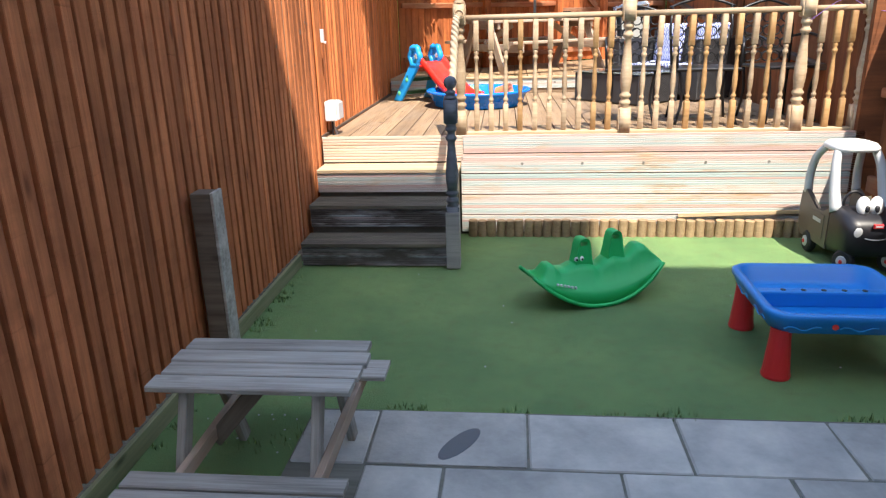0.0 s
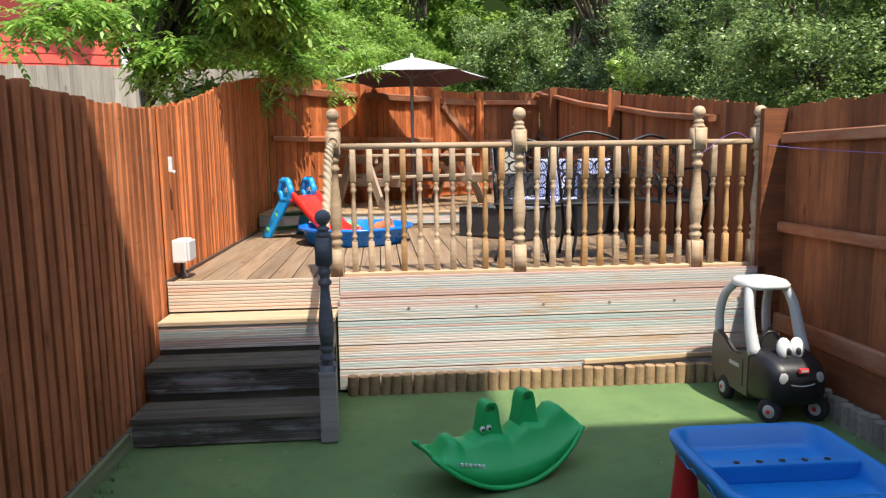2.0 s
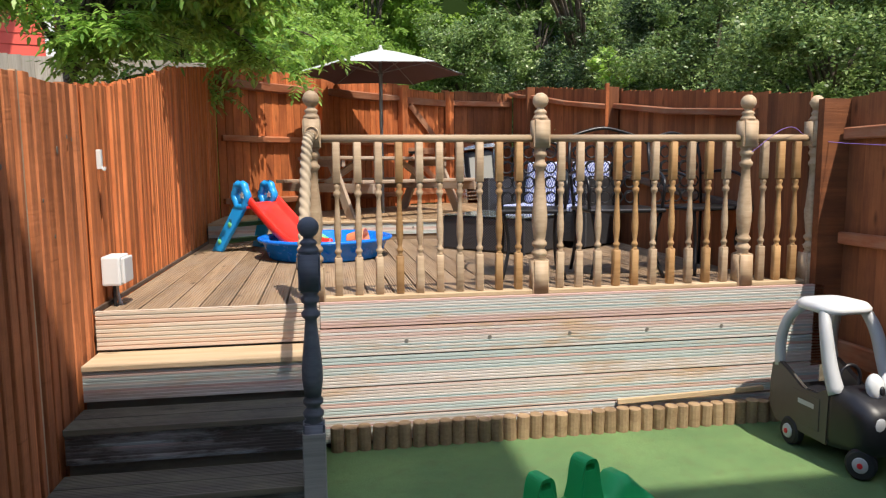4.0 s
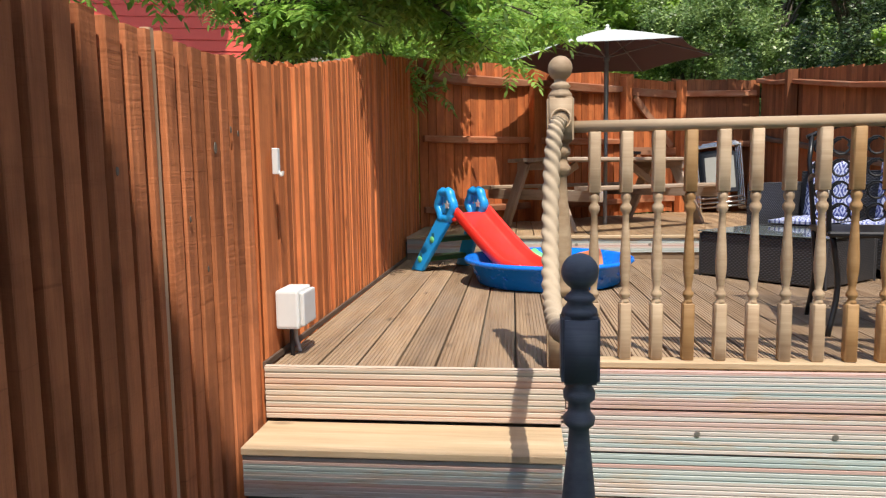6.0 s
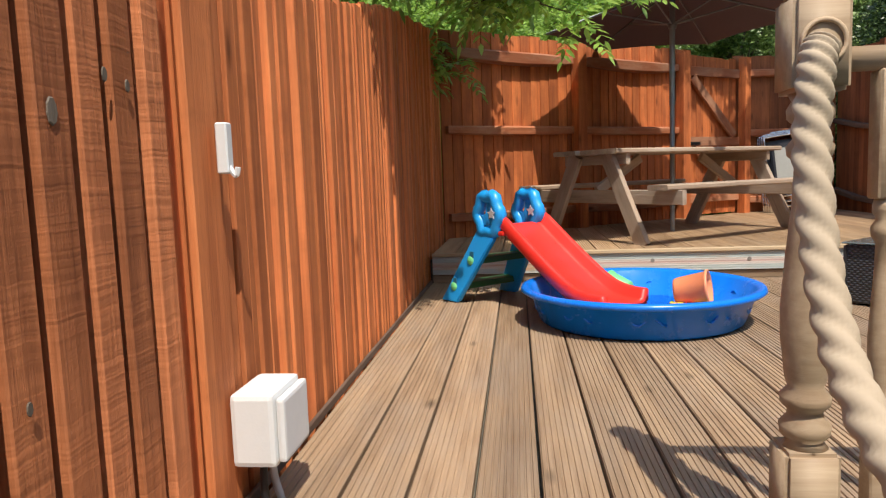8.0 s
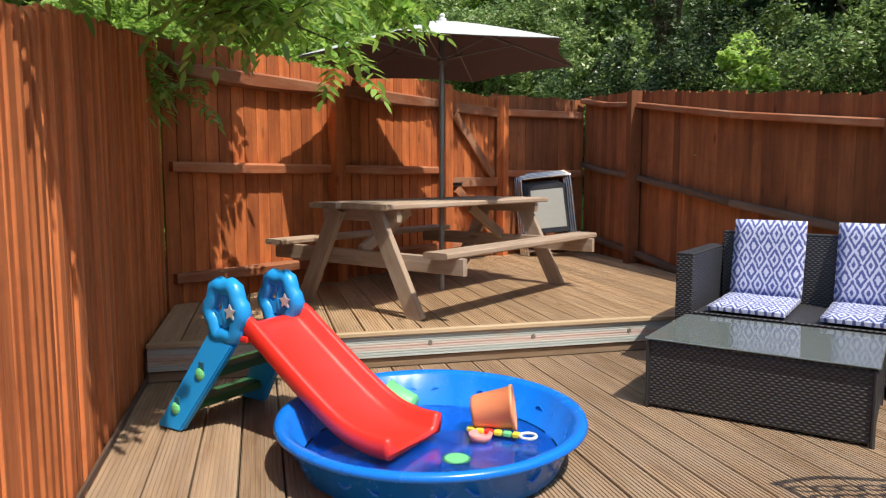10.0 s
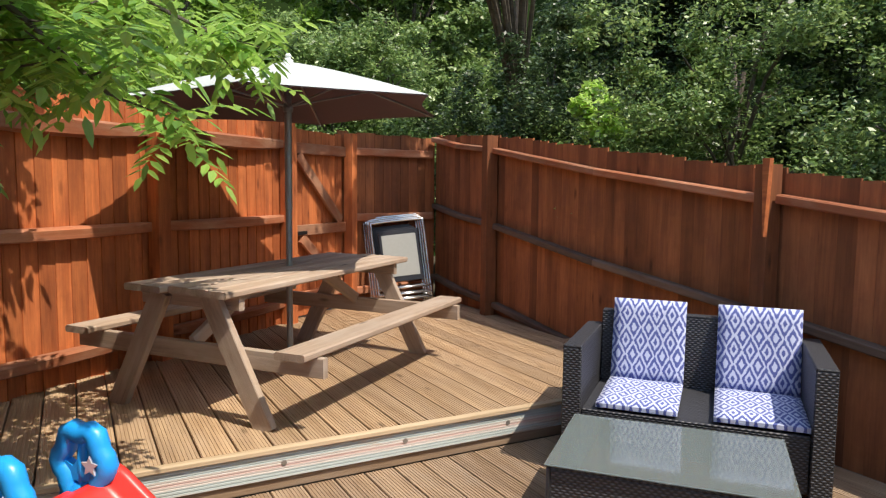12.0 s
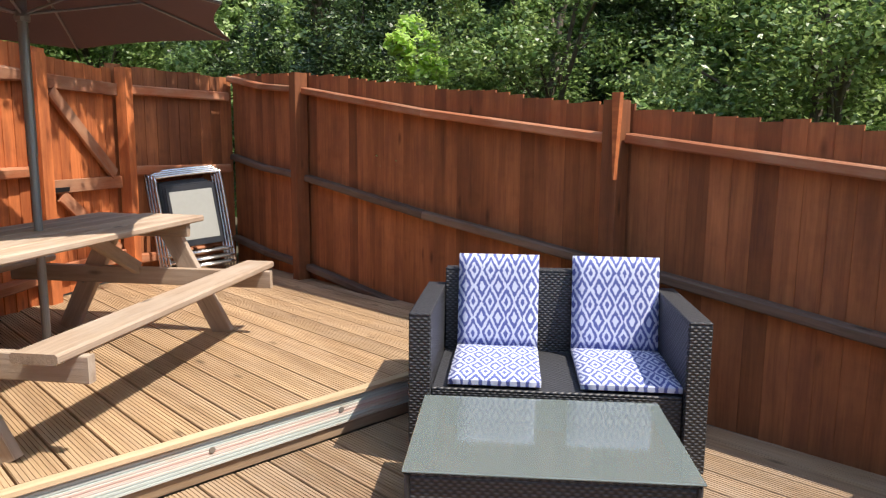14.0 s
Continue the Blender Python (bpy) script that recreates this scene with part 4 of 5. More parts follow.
    part("steering_wheel", tube(bmesh.new(), wheel, 0.010, 8, close=True), BLACK, t, smooth=True)
    roof = []
    for z, w in ((0.745, 0.145), (0.755, 0.175), (0.775, 0.18), (0.80, 0.155), (0.812, 0.09)):
        roof.append([(x, 0.115 + y * 0.95, z) for x, y in rounded(w, w, w * 0.62, 5)])
    part("roof", loft(bmesh.new(), roof), WHITE, t, "white domed roof", smooth=True)
    part("badge", box(-0.036, 0.036, -0.432, -0.412, 0.322, 0.352, 0.004), LEG_RED, t)
    part("badge_bar", box(-0.026, 0.026, -0.435, -0.43, 0.332, 0.342), OFFWHITE, t)
    smile = [(x, -0.425 + 0.25 * x * x, 0.245 + 1.6 * x * x) for x in np.linspace(-0.085, 0.085, 12)]
    part("smile_line", tube(bmesh.new(), smile, 0.004, 6), OFFWHITE, t)
    for x, y in ((-0.17, -0.335), (0.17, -0.335), (-0.20, 0.17), (0.20, 0.17)):
        wbm = lathe(bmesh.new(), [(0.03, -0.035), (0.066, -0.033), (0.078, -0.02), (0.078, 0.02), (0.066, 0.033), (0.03, 0.035)], 24)
        back = y < 0
        m = pose(x, y, 0.079, 0, 90, 0) if not back else pose(x, y, 0.079, 0, 90, 0) @ pose(0, 0, 0, -38, 0, 0)
        w = part("wheel", wbm, RUBBER, t, m=m, smooth=False)
        for s in (-1, 1):
            hub = part("hub", lathe(bmesh.new(), [(0.04, 0), (0.036, 0.008), (0.02, 0.012)], 18), OFFWHITE, w, m=pose(0, 0, s * 0.034, 0 if s > 0 else 180))
            part("hub_cap", lathe(bmesh.new(), [(0.016, 0.0), (0.012, 0.008)], 12), LEG_RED, w, m=pose(0, 0, s * 0.044, 0 if s > 0 else 180))


toy_car()

# ---- things on the lower deck ----
def pool():
    cx, cy = 0.095, 8.53
    t = thing("paddling_pool", cx, cy, LOW + 0.003, "round blue moulded plastic paddling pool on the deck, little water", "paddling pool")
    prof = [(0.001, 0.0), (0.43, 0.0), (0.445, 0.010), (0.488, 0.130), (0.515, 0.135), (0.532, 0.148), (0.526, 0.164), (0.508, 0.168), (0.484, 0.155), (0.436, 0.020), (0.001, 0.016)]
    bm, seg, rings = bmesh.new(), 96, []
    for r, z in prof:
        ring = []
        for i in range(seg):
            a = 2 * math.pi * i / seg
            q = r
            if 0.44 < r < 0.49 or r == 0.436:
                q = r - 0.008 * max(0.0, math.cos(12 * a)) ** 4 * (1 if 0.01 < z < 0.2 else 0)
            ring.append(bm.verts.new((q * math.cos(a), q * math.sin(a), z)))
        rings.append(ring)
    for a, b in zip(rings, rings[1:]):
        for i in range(seg):
            j = (i + 1) % seg
            bm.faces.new((a[i], a[j], b[j], b[i]))
    part("shell", bm, POOL_BLUE, t, smooth=True)
    for k in range(10):
        a = 2 * math.pi * k / 10 + 0.2
        pts = [(0.466 * math.cos(a + u), 0.466 * math.sin(a + u), 0.085 + 0.018 * math.sin(u * 28)) for u in np.linspace(-0.18, 0.18, 12)]
        part("embossed_wave", tube(bmesh.new(), pts, 0.006, 6), POOL_BLUE, t, smooth=True)
    t.scale = (1.03, 1.03, 1.0)
    part("water", lathe(bmesh.new(), [(0.435, 0.020), (0.44, 0.034)], 48), WATER, t)

    def bucket(x, y, z, rx, rz, mat_, name, label, s=1.0):
        b = thing(name, x, y, z, label, "toy")
        b.matrix_basis = pose(x, y, z, rx, 0, rz)
        bm = lathe(bmesh.new(), [(0.050 * s, 0), (0.054 * s, 0.01 * s), (0.070 * s, 0.125 * s), (0.076 * s, 0.128 * s), (0.076 * s, 0.138 * s), (0.068 * s, 0.138 * s), (0.05 * s, 0.012 * s)], 26)
        part("body", bm, mat_, b, smooth=True)
    bucket(cx + 0.19, cy + 0.12, LOW + 0.11, 82, 68, ORANGE, "bucket", "orange plastic toy bucket lying on its side in pool", 1.15)
    bucket(cx + 0.0, cy + 0.30, LOW + 0.085, 75, 235, LIME, "bucket", "pale green plastic toy bucket tipped over in the pool", 0.9)
    s = thing("toy_spade", cx + 0.25, cy + 0.03, LOW + 0.045, "yellow and red patterned toy spade in the pool", "toy", turn=-35)
    for i in range(6):
        part("handle", box(-0.11 + 0.035 * i, -0.078 + 0.035 * i, -0.013, 0.013, 0, 0.02, 0.005), (YELLOW, YELLOW, RED, YELLOW, LIME, YELLOW)[i], s)
    g = [(0.125 + 0.03 * math.cos(a), 0.03 * math.sin(a), 0.012) for a in np.linspace(0, 2 * math.pi, 14, endpoint=False)]
    part("grip", tube(bmesh.new(), g, 0.006, 6, close=True), WHITE, s)
    g = thing("toy_cup", cx + 0.19, cy + 0.02, LOW + 0.026, "small pink plastic cup in the shallow water", "toy")
    part("body", lathe(bmesh.new(), [(0.03, 0), (0.042, 0.02), (0.045, 0.035), (0.040, 0.037), (0.028, 0.006)], 18), PINK, g, smooth=True)
    l = thing("toy_plate", cx + 0.06, cy - 0.12, LOW + 0.024, "green round toy plate on the floor of the pool", "toy")
    part("disc", lathe(bmesh.new(), [(0.045, 0), (0.05, 0.008), (0.04, 0.014)], 20), LIME, l)


pool()


def slide():
    t = thing("childs_slide", -0.455, 9.0, LOW + 0.003, "toddler slide with red chute and light blue ladder sides", "slide", turn=-46)
    # local x runs down the chute, y across it
    def panel(y, yl):
        pts = [(-0.40, 0.0), (-0.29, 0.0), (-0.06, 0.30), (-0.02, 0.36)]
        leg = [(-0.385, 0.0), (-0.245, 0.0), (0.0, 0.36), (-0.125, 0.42)]
        bm = extrude_shape(bmesh.new(), leg, y - 0.018, y + 0.018)
        for v in bm.verts:
            v.co.y += (yl - y) * v.co.z / 0.42
        bmesh.ops.bevel(bm, geom=list(bm.edges), offset=0.006, segments=2, affect="EDGES")
        part("ladder_side", bm, SKY_BLUE, t)
        foot, y = y, yl
        loop = []
        for a in np.linspace(0, 2 * math.pi, 26, endpoint=False):
            r = 0.082 + 0.009 * math.cos(6 * a)
            loop.append((-0.055 + r * math.cos(a), y, 0.485 + 1.22 * r * math.sin(a)))
        part("grab_loop", tube(bmesh.new(), loop, 0.033, 12, close=True), SKY_BLUE, t, smooth=True)
        part("loop_web", extrude_shape(bmesh.new(), [(-0.13, 0.43), (0.02, 0.43), (0.03, 0.49), (-0.03, 0.475), (-0.055, 0.505), (-0.085, 0.475), (-0.135, 0.50)], y - 0.014, y + 0.014), SKY_BLUE, t)
        part("loop_bar", tube(bmesh.new(), [(-0.055, y, 0.39), (-0.06, y, 0.47), (-0.05, y, 0.56)], 0.017, 8), SKY_BLUE, t, smooth=True)
        star = [((0.032 if k % 2 == 0 else 0.015) * math.cos(2 * math.pi * k / 10 + math.pi / 2) + 0.0, (0.032 if k % 2 == 0 else 0.015) * math.sin(2 * math.pi * k / 10 + math.pi / 2)) for k in range(10)]
        part("star", extrude_shape(bmesh.new(), star, -0.004, 0.004), OFFWHITE, t, m=pose(-0.0, y - 0.031, 0.49))
        for k, (x, z) in enumerate(((-0.28, 0.085), (-0.16, 0.235))):
            part("rung_end", lathe(bmesh.new(), ball(0.026, 0, 6), 12, squash=0.5), LIME, t, m=pose(x, foot + (yl - foot) * z / 0.42 - 0.018, z))
            part("slot", box(x - 0.004, x + 0.026, -0.0025, 0.0025, 0.018, 0.05, 0.001), TEAL, t, m=pose(0, foot + (yl - foot) * z / 0.42 - 0.019, z))
        strut = [(-0.02, 0.0), (0.07, 0.0), (0.06, 0.20), (0.02, 0.38), (-0.05, 0.38), (-0.01, 0.20)]
    panel(-0.235, -0.165)
    panel(0.20, 0.12)
    for y in (0.20,):
        part("back_leg", extrude_shape(bmesh.new(), [(0.0, 0.0), (0.10, 0.0), (0.03, 0.35), (-0.06, 0.35)], y - 0.03, y + 0.03), TEAL, t)
    for x, z in ((-0.28, 0.085), (-0.16, 0.235)):
        part("tread", box(x - 0.05, x + 0.05, -0.18, 0.18, z - 0.018, z + 0.018, 0.008, 2), RUNG, t, "dark green tread")
    part("platform", box(-0.10, 0.06, -0.175, 0.175, 0.375, 0.40, 0.008, 2), RED, t)
    path = curve_pts([(-0.02, 0, 0.43), (0.03, 0, 0.425), (0.12, 0, 0.36), (0.32, 0, 0.215), (0.48, 0, 0.115), (0.60, 0, 0.080), (0.70, 0, 0.075)], 6)
    secs = []
    for i, p in enumerate(path):
        d = (path[min(i + 1, len(path) - 1)] - path[max(i - 1, 0)]).normalized()
        up = Vector((-d.z, 0, d.x))
        w, e = 0.158, 0.048
        prof = [(-w, -0.02), (w, -0.02), (w + 0.012, 0.0), (w + 0.012, e), (w - 0.005, e + 0.01), (w - 0.025, e), (w - 0.035, 0.012), (w - 0.06, 0.0), (-w + 0.06, 0.0), (-w + 0.035, 0.012), (-w + 0.025, e), (-w + 0.005, e + 0.01), (-w - 0.012, e), (-w - 0.012, 0.0)]
        secs.append([p + Vector((0, y, 0)) + up * z for y, z in prof])
    part("chute", loft(bmesh.new(), secs), RED, t, "red moulded chute with raised sides", smooth=True)


slide()

SC = Vector((1.58, 9.33, LOW))
SU = Vector((0.73, -0.87, 0)).normalized()
SANG = math.degrees(math.atan2(SU.y, SU.x))


def panel(name, x0, x1, y0, y1, z, t, material, parent, label="", m=None):
    """A woven panel whose own x and y run along its face."""
    me = mesh(box(x0, x1, y0, y1, -t / 2, t / 2, min(0.004, t / 3)), name)
    return finish(name, me, material, parent, label, m)


def woven_box(parent, names, x0, x1, y0, y1, z0, z1, t=0.012, label=""):
    """Five woven faces of a block, each a panel with its own weave direction."""
    px, pz = (x0 + x1) / 2, (z0 + z1) / 2
    hx, hz, hy = (x1 - x0) / 2, (z1 - z0) / 2, (y1 - y0) / 2
    py = (y0 + y1) / 2
    panel(names, -hx, hx, -hz, hz, 0, t, WICKER, parent, label, pose(px, y0 + t / 2, pz, 90))
    panel(names, -hx, hx, -hz, hz, 0, t, WICKER, parent, label, pose(px, y1 - t / 2, pz, 90))
    panel(names, -hy + t, hy - t, -hz, hz, 0, t, WICKER, parent, label, pose(x0 + t / 2, py, pz, 90, 0, 90))
    panel(names, -hy + t, hy - t, -hz, hz, 0, t, WICKER, parent, label, pose(x1 - t / 2, py, pz, 90, 0, 90))
    panel(names, -hx, hx, -hy, hy, 0, t, WICKER, parent, label, pose(px, py, z1 + t / 2 - 0.001))


def sofa():
    t = thing("sofa", SC.x, SC.y, LOW, "two-seat sofa in dark grey woven rattan on the deck", "sofa", turn=SANG)
    W, Dp, arm = 1.13, 0.64, 0.085
    for x0, x1 in ((0, arm), (W - arm, W)):
        a = new("arm")
        a.parent = t
        woven_box(a, "arm_panel", x0, x1, 0, Dp, 0.02, 0.60)
    s = new("seat")
    s.parent = t
    woven_box(s, "seat_panel", arm + 0.002, W - arm - 0.002, 0.03, Dp - 0.07, 0.06, 0.30)
    b = new("back")
    b.parent = t
    woven_box(b, "back_panel", arm + 0.002, W - arm - 0.002, Dp - 0.068, Dp, 0.06, 0.68)
    for x, y in ((0.04, 0.04), (W - 0.04, 0.04), (0.04, Dp - 0.04), (W - 0.04, Dp - 0.04)):
        part("foot", lathe(bmesh.new(), [(0.014, 0), (0.016, 0.03)], 10), BLACK, t, m=pose(x, y, 0))
    for x0, x1, nm in ((0.15, 0.512, "first"), (0.662, 1.043, "second")):
        mid, w = (x0 + x1) / 2, (x1 - x0)
        c = thing("cushion", 0, 0, 0, "blue and white diamond patterned chair pad draped on the sofa", "cushion", group="sofa cushions")
        c.matrix_basis = pose(SC.x, SC.y, LOW, 0, 0, SANG) @ pose(mid, 0, 0)

        def pad(nm2, length, m):
            bm = box(0, length, -w / 2, w / 2, -0.02, 0.02)
            bmesh.ops.subdivide_edges(bm, edges=list(bm.edges), cuts=7, use_grid_fill=True)
            for v in bm.verts:
                e = min(1.0, min(v.co.x + 0.0, length - v.co.x, w / 2 - abs(v.co.y)) / 0.05)
                v.co.z *= 0.55 + 0.5 * max(0.0, e) ** 0.5
                v.co.z += 0.003 * math.sin(v.co.x * 40) * math.cos(v.co.y * 30)
            part(nm2, bm, IKAT, c, m=m, smooth=True)
        pad("seat_pad", 0.46, pose(0, 0.035, 0.335, 0, 0, 90) @ pose(0, 0, 0, 0, -1, 0))
        pad("back_pad", 0.43, Matrix.Translation((0, 0.505, 0.335)) @ Matrix.Rotation(radians(90), 4, "Z") @ Matrix.Rotation(radians(-80), 4, "Y"))


sofa()


def coffee_table():
    p0, ang = Vector((1.132, 8.83, 0)), -49.0
    W, Dp, H = 0.84, 0.60, 0.30
    t = thing("coffee_table", p0.x, p0.y, LOW, "low dark rattan coffee table with smoked glass top", "table", turn=ang)
    woven_box(t, "side_panel", 0, W, 0, Dp, 0.012, H - 0.014)
    for x, y in ((0.0, 0.0), (W, 0.0), (0.0, Dp), (W, Dp)):
        part("corner_trim", tube(bmesh.new(), [(x, y, 0.0), (x, y, H - 0.008)], 0.009, 8), WICKER, t)
    part("glass_top", box(-0.015, W + 0.015, -0.015, Dp + 0.015, H + 0.001, H + 0.009, 0.003), GLASS, t, "smoked glass top")


coffee_table()


def iron_chair(x, y, turn, w=0.5, h=0.98):
    t = thing("garden_chair", x, y, LOW, "black ornate cast iron garden chair with scrolled back", "chair", "iron garden chairs", turn)
    hw = w / 2
    for s in (-1, 1):
        part("leg", tube(bmesh.new(), curve_pts([(s * hw * 0.95, -0.02, 0), (s * hw * 0.85, 0.01, 0.22), (s * hw * 0.9, 0.0, 0.43)], 4), 0.012, 6), IRON, t, smooth=True)
        part("leg", tube(bmesh.new(), curve_pts([(s * hw * 0.95, 0.46, 0), (s * hw * 0.75, 0.40, 0.2), (s * hw * 0.9, 0.42, 0.43)], 4), 0.012, 6), IRON, t, smooth=True)
        part("arm", tube(bmesh.new(), curve_pts([(s * hw, -0.02, 0.66), (s * hw * 1.08, 0.2, 0.68), (s * hw, 0.40, 0.62), (s * hw * 0.95, 0.40, 0.43)], 5), 0.011, 6), IRON, t, smooth=True)
        part("upright", tube(bmesh.new(), [(s * hw * 0.9, 0, 0.43), (s * hw, -0.05, 0.75), (s * hw * 0.95, -0.08, h - 0.06)], 0.011, 6), IRON, t, smooth=True)
    part("top_rail", tube(bmesh.new(), curve_pts([(-hw * 1.05, -0.08, h - 0.07), (-hw * 0.6, -0.085, h - 0.03), (0, -0.09, h), (hw * 0.6, -0.085, h - 0.03), (hw * 1.05, -0.08, h - 0.07)], 5), 0.012, 6), IRON, t, smooth=True)
    part("seat", box(-hw, hw, 0.0, 0.45, 0.42, 0.445, 0.008), IRON, t)
    bm = bmesh.new()
    for i in range(5):
        for j in range(4):
            cx, cz = -hw * 0.72 + i * hw * 0.36, 0.50 + j * 0.105
            r = 0.045
            yy = -0.02 - 0.06 * (cz - 0.45) / 0.5
            loop = [(cx + r * (1 - 0.25 * a / 6.3) * math.cos(a * 1.25), yy, cz + r * (1 - 0.25 * a / 6.3) * math.sin(a * 1.25)) for a in np.linspace(0, 6.3, 14)]
            tube(bm, loop, 0.006, 5)
    part("scrollwork", bm, IRON, t)["kind"] = "stuff"


iron_chair(2.03, 7.36, 176)
iron_chair(2.60, 7.42, 190, 0.44, 0.95)
iron_chair(1.50, 7.44, 168, 0.42, 0.93)


def electric_box():
    b = thing("electric_box", -0.985, 6.65, 0.885, "white weatherproof outdoor socket box on the fence", "socket")
    part("case", box(-0.055, 0.04, -0.085, 0.085, 0.0, 0.155, 0.012, 2), WHITE, b)
    part("cover", box(0.041, 0.06, -0.078, 0.078, 0.01, 0.145, 0.008, 2), WHITE, b)
    for y in (-0.03, 0.02):
        part("conduit", tube(bmesh.new(), curve_pts([(-0.01, y, 0.0), (-0.01, y * 1.2, -0.06), (0.0 + y * 0.3, y, -0.118)], 4), 0.009, 8), OFFWHITE if y > 0 else BLACK, b, smooth=True)
    h = thing("hook", -1.022, 6.57, 1.49, "small white plastic hook screwed to the fence boards", "hook")
    part("plate", box(-0.004, 0.020, -0.014, 0.014, 0, 0.10, 0.003), WHITE, h)
    part("prong", tube(bmesh.new(), curve_pts([(0.012, 0, 0.02), (0.028, 0, -0.004), (0.034, 0, 0.012)], 4), 0.006, 6), WHITE, h)


electric_box()

# ---- things on the upper deck ----
def picnic_table():
    ang = 38.0
    t = thing("picnic_table", 0.725, 10.87, UP, "weathered brown timber picnic table with fixed benches", "table", turn=ang)
    for i in range(5):
        y = -0.27 + i * 0.135
        e = 0.02 * ((i * 7) % 3 - 1)
        plank("tabletop_board", (-0.91 + e, y, 0.645), (0.93 + e, y, 0.645), 0.123, 0.034, PICNIC, t, bevel=0.007)
    for s in (-1, 1):
        plank("bench_board", (-0.92, s * 0.67, 0.395), (0.88, s * 0.67, 0.395), 0.165, 0.036, PICNIC, t, bevel=0.008)
        for x in (-0.84, 0.81):
            leg = plank("leg", (x, s * 0.48, 0.0), (x, s * 0.15, 0.628), 0.108, 0.042, PICNIC, t, (1, 0, 0), 0.004)
            for d, o in ((0.30, -0.02), (0.36, 0.025)):
                part("bolt", lathe(bmesh.new(), [(0.009, 0), (0.008, 0.004)], 10), SCREW, leg, m=pose(d, o, 0.0215) if x < 0 else pose(d, o, -0.0215, 180))
    for x in (-0.84, 0.81):
        o = 0.043 if x < 0 else -0.043
        plank("cross_beam", (x + o, -0.78, 0.33), (x + o, 0.78, 0.33), 0.095, 0.038, PICNIC, t, (1, 0, 0), 0.004)
        plank("top_batten", (x + o, -0.31, 0.59), (x + o, 0.31, 0.59), 0.07, 0.038, PICNIC, t, (1, 0, 0), 0.004)
        plank("brace", (x + o * 1.1, 0.0, 0.37), (x * 0.42, 0.0, 0.60), 0.07, 0.035, PICNIC, t, (0, 1, 0), 0.004)


picnic_table()


def parasol():
    t = thing("parasol", 0.75, 10.96, UP, "open garden parasol with pale canvas and dark plum underside", "parasol")
    part("pole", lathe(bmesh.new(), [(0.019, 0), (0.019, 1.0), (0.022, 1.01), (0.022, 1.87)], 16), POLE, t, smooth=False)
    T = Vector((0.005, 0.0, 1.885))
    n = Vector((-0.01, 0.02, 1.0)).normalized()
    e1 = Vector((1, 0, -n.x / n.z)).normalized()
    e2 = n.cross(e1)
    R, drop, k = 0.985, 0.27, 6

    def rim(i, r, off):
        a = 2 * math.pi * (i / k) + radians(1)
        rr = r
        return T + e1 * (rr * math.cos(a)) + e2 * (rr * math.sin(a)) - n * (drop * (r / R) ** 1.15 + off)

    def cloth(off):
        bm = bmesh.new()
        rows, sub = 6, 6
        grid = []
        for j in range(rows + 1):
            r = 0.02 + (R - 0.02) * j / rows
            line = []
            for i in range(k):
                p, q = rim(i, r, off), rim(i + 1, r, off)
                for s in range(sub):
                    f = s / sub
                    v = p.lerp(q, f)
                    bow = 4 * f * (1 - f)
                    toward = (T - v)
                    v = v + toward.normalized() * (0.06 * bow * (r / R) ** 2) - n * (0.012 * bow * r)
                    line.append(bm.verts.new(v))
            grid.append(line)
        for a, b in zip(grid, grid[1:]):
            for i in range(len(a)):
                j = (i + 1) % len(a)
                bm.faces.new((a[i], a[j], b[j], b[i]))
        return bm
    part("canopy", cloth(0.0), CANVAS, t, "pale canvas top", smooth=True)
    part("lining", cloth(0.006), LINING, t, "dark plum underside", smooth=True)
    part("finial", lathe(bmesh.new(), [(0.03, -0.01), (0.03, 0.01), (0.014, 0.02), (0.02, 0.035), (0.008, 0.05)], 12), WHITE, t, m=Matrix.Translation(T))
    part("hub", lathe(bmesh.new(), [(0.03, 0), (0.034, 0.02), (0.026, 0.05)], 12), POLE, t, m=pose(0, 0, 1.59))
    for i in range(k):
        pts = [rim(i, r, 0.014) for r in np.linspace(0.03, R * 0.99, 8)]
        part("rib", tube(bmesh.new(), pts, 0.006, 6), POLE, t)
        part("stretcher", tube(bmesh.new(), [(0, 0, 1.62), rim(i, R * 0.52, 0.018)], 0.006, 6), POLE, t)


parasol()


def folded_chairs():
    for k in range(4):
        t = thing("folding_chair", 2.03 + 0.012 * k, 12.95 - 0.030 * k, UP, "folded silver tubular garden chair with grey sling against the fence", "chair", "folding chairs", -4)
        t.matrix_basis = pose(2.08 + 0.012 * k, 12.86 - 0.035 * k, UP + 0.014, -13, -6, -20 + k)
        w, h = 0.50, 0.80 + 0.012 * (3 - k)
        pts = curve_pts([(0, 0, 0.0), (0, 0, 0.4), (0.0, 0, h - 0.04), (0.04, 0, h), (w - 0.04, 0, h), (w, 0, h - 0.04), (w, 0, 0.4), (w, 0, 0.0)], 4)
        part("frame", tube(bmesh.new(), pts, 0.013, 8), CHROME, t, smooth=True)
        for z in (0.05, 0.10, 0.16):
            part("cross_tube", tube(bmesh.new(), [(0.0, -0.012, z), (w, -0.012, z)], 0.009, 8), CHROME, t, smooth=True)
        part("sling", box(0.085, w - 0.085, -0.015, -0.004, 0.27, h - 0.13, 0.002), SLING, t)
        # Dappled shade at the sling's edges, made as a black plate behind it.
        part("sling_edge_shade", box(0.06, w - 0.06, -0.012, -0.001, 0.22, h - 0.085, 0.004), BLACK, t)


folded_chairs()

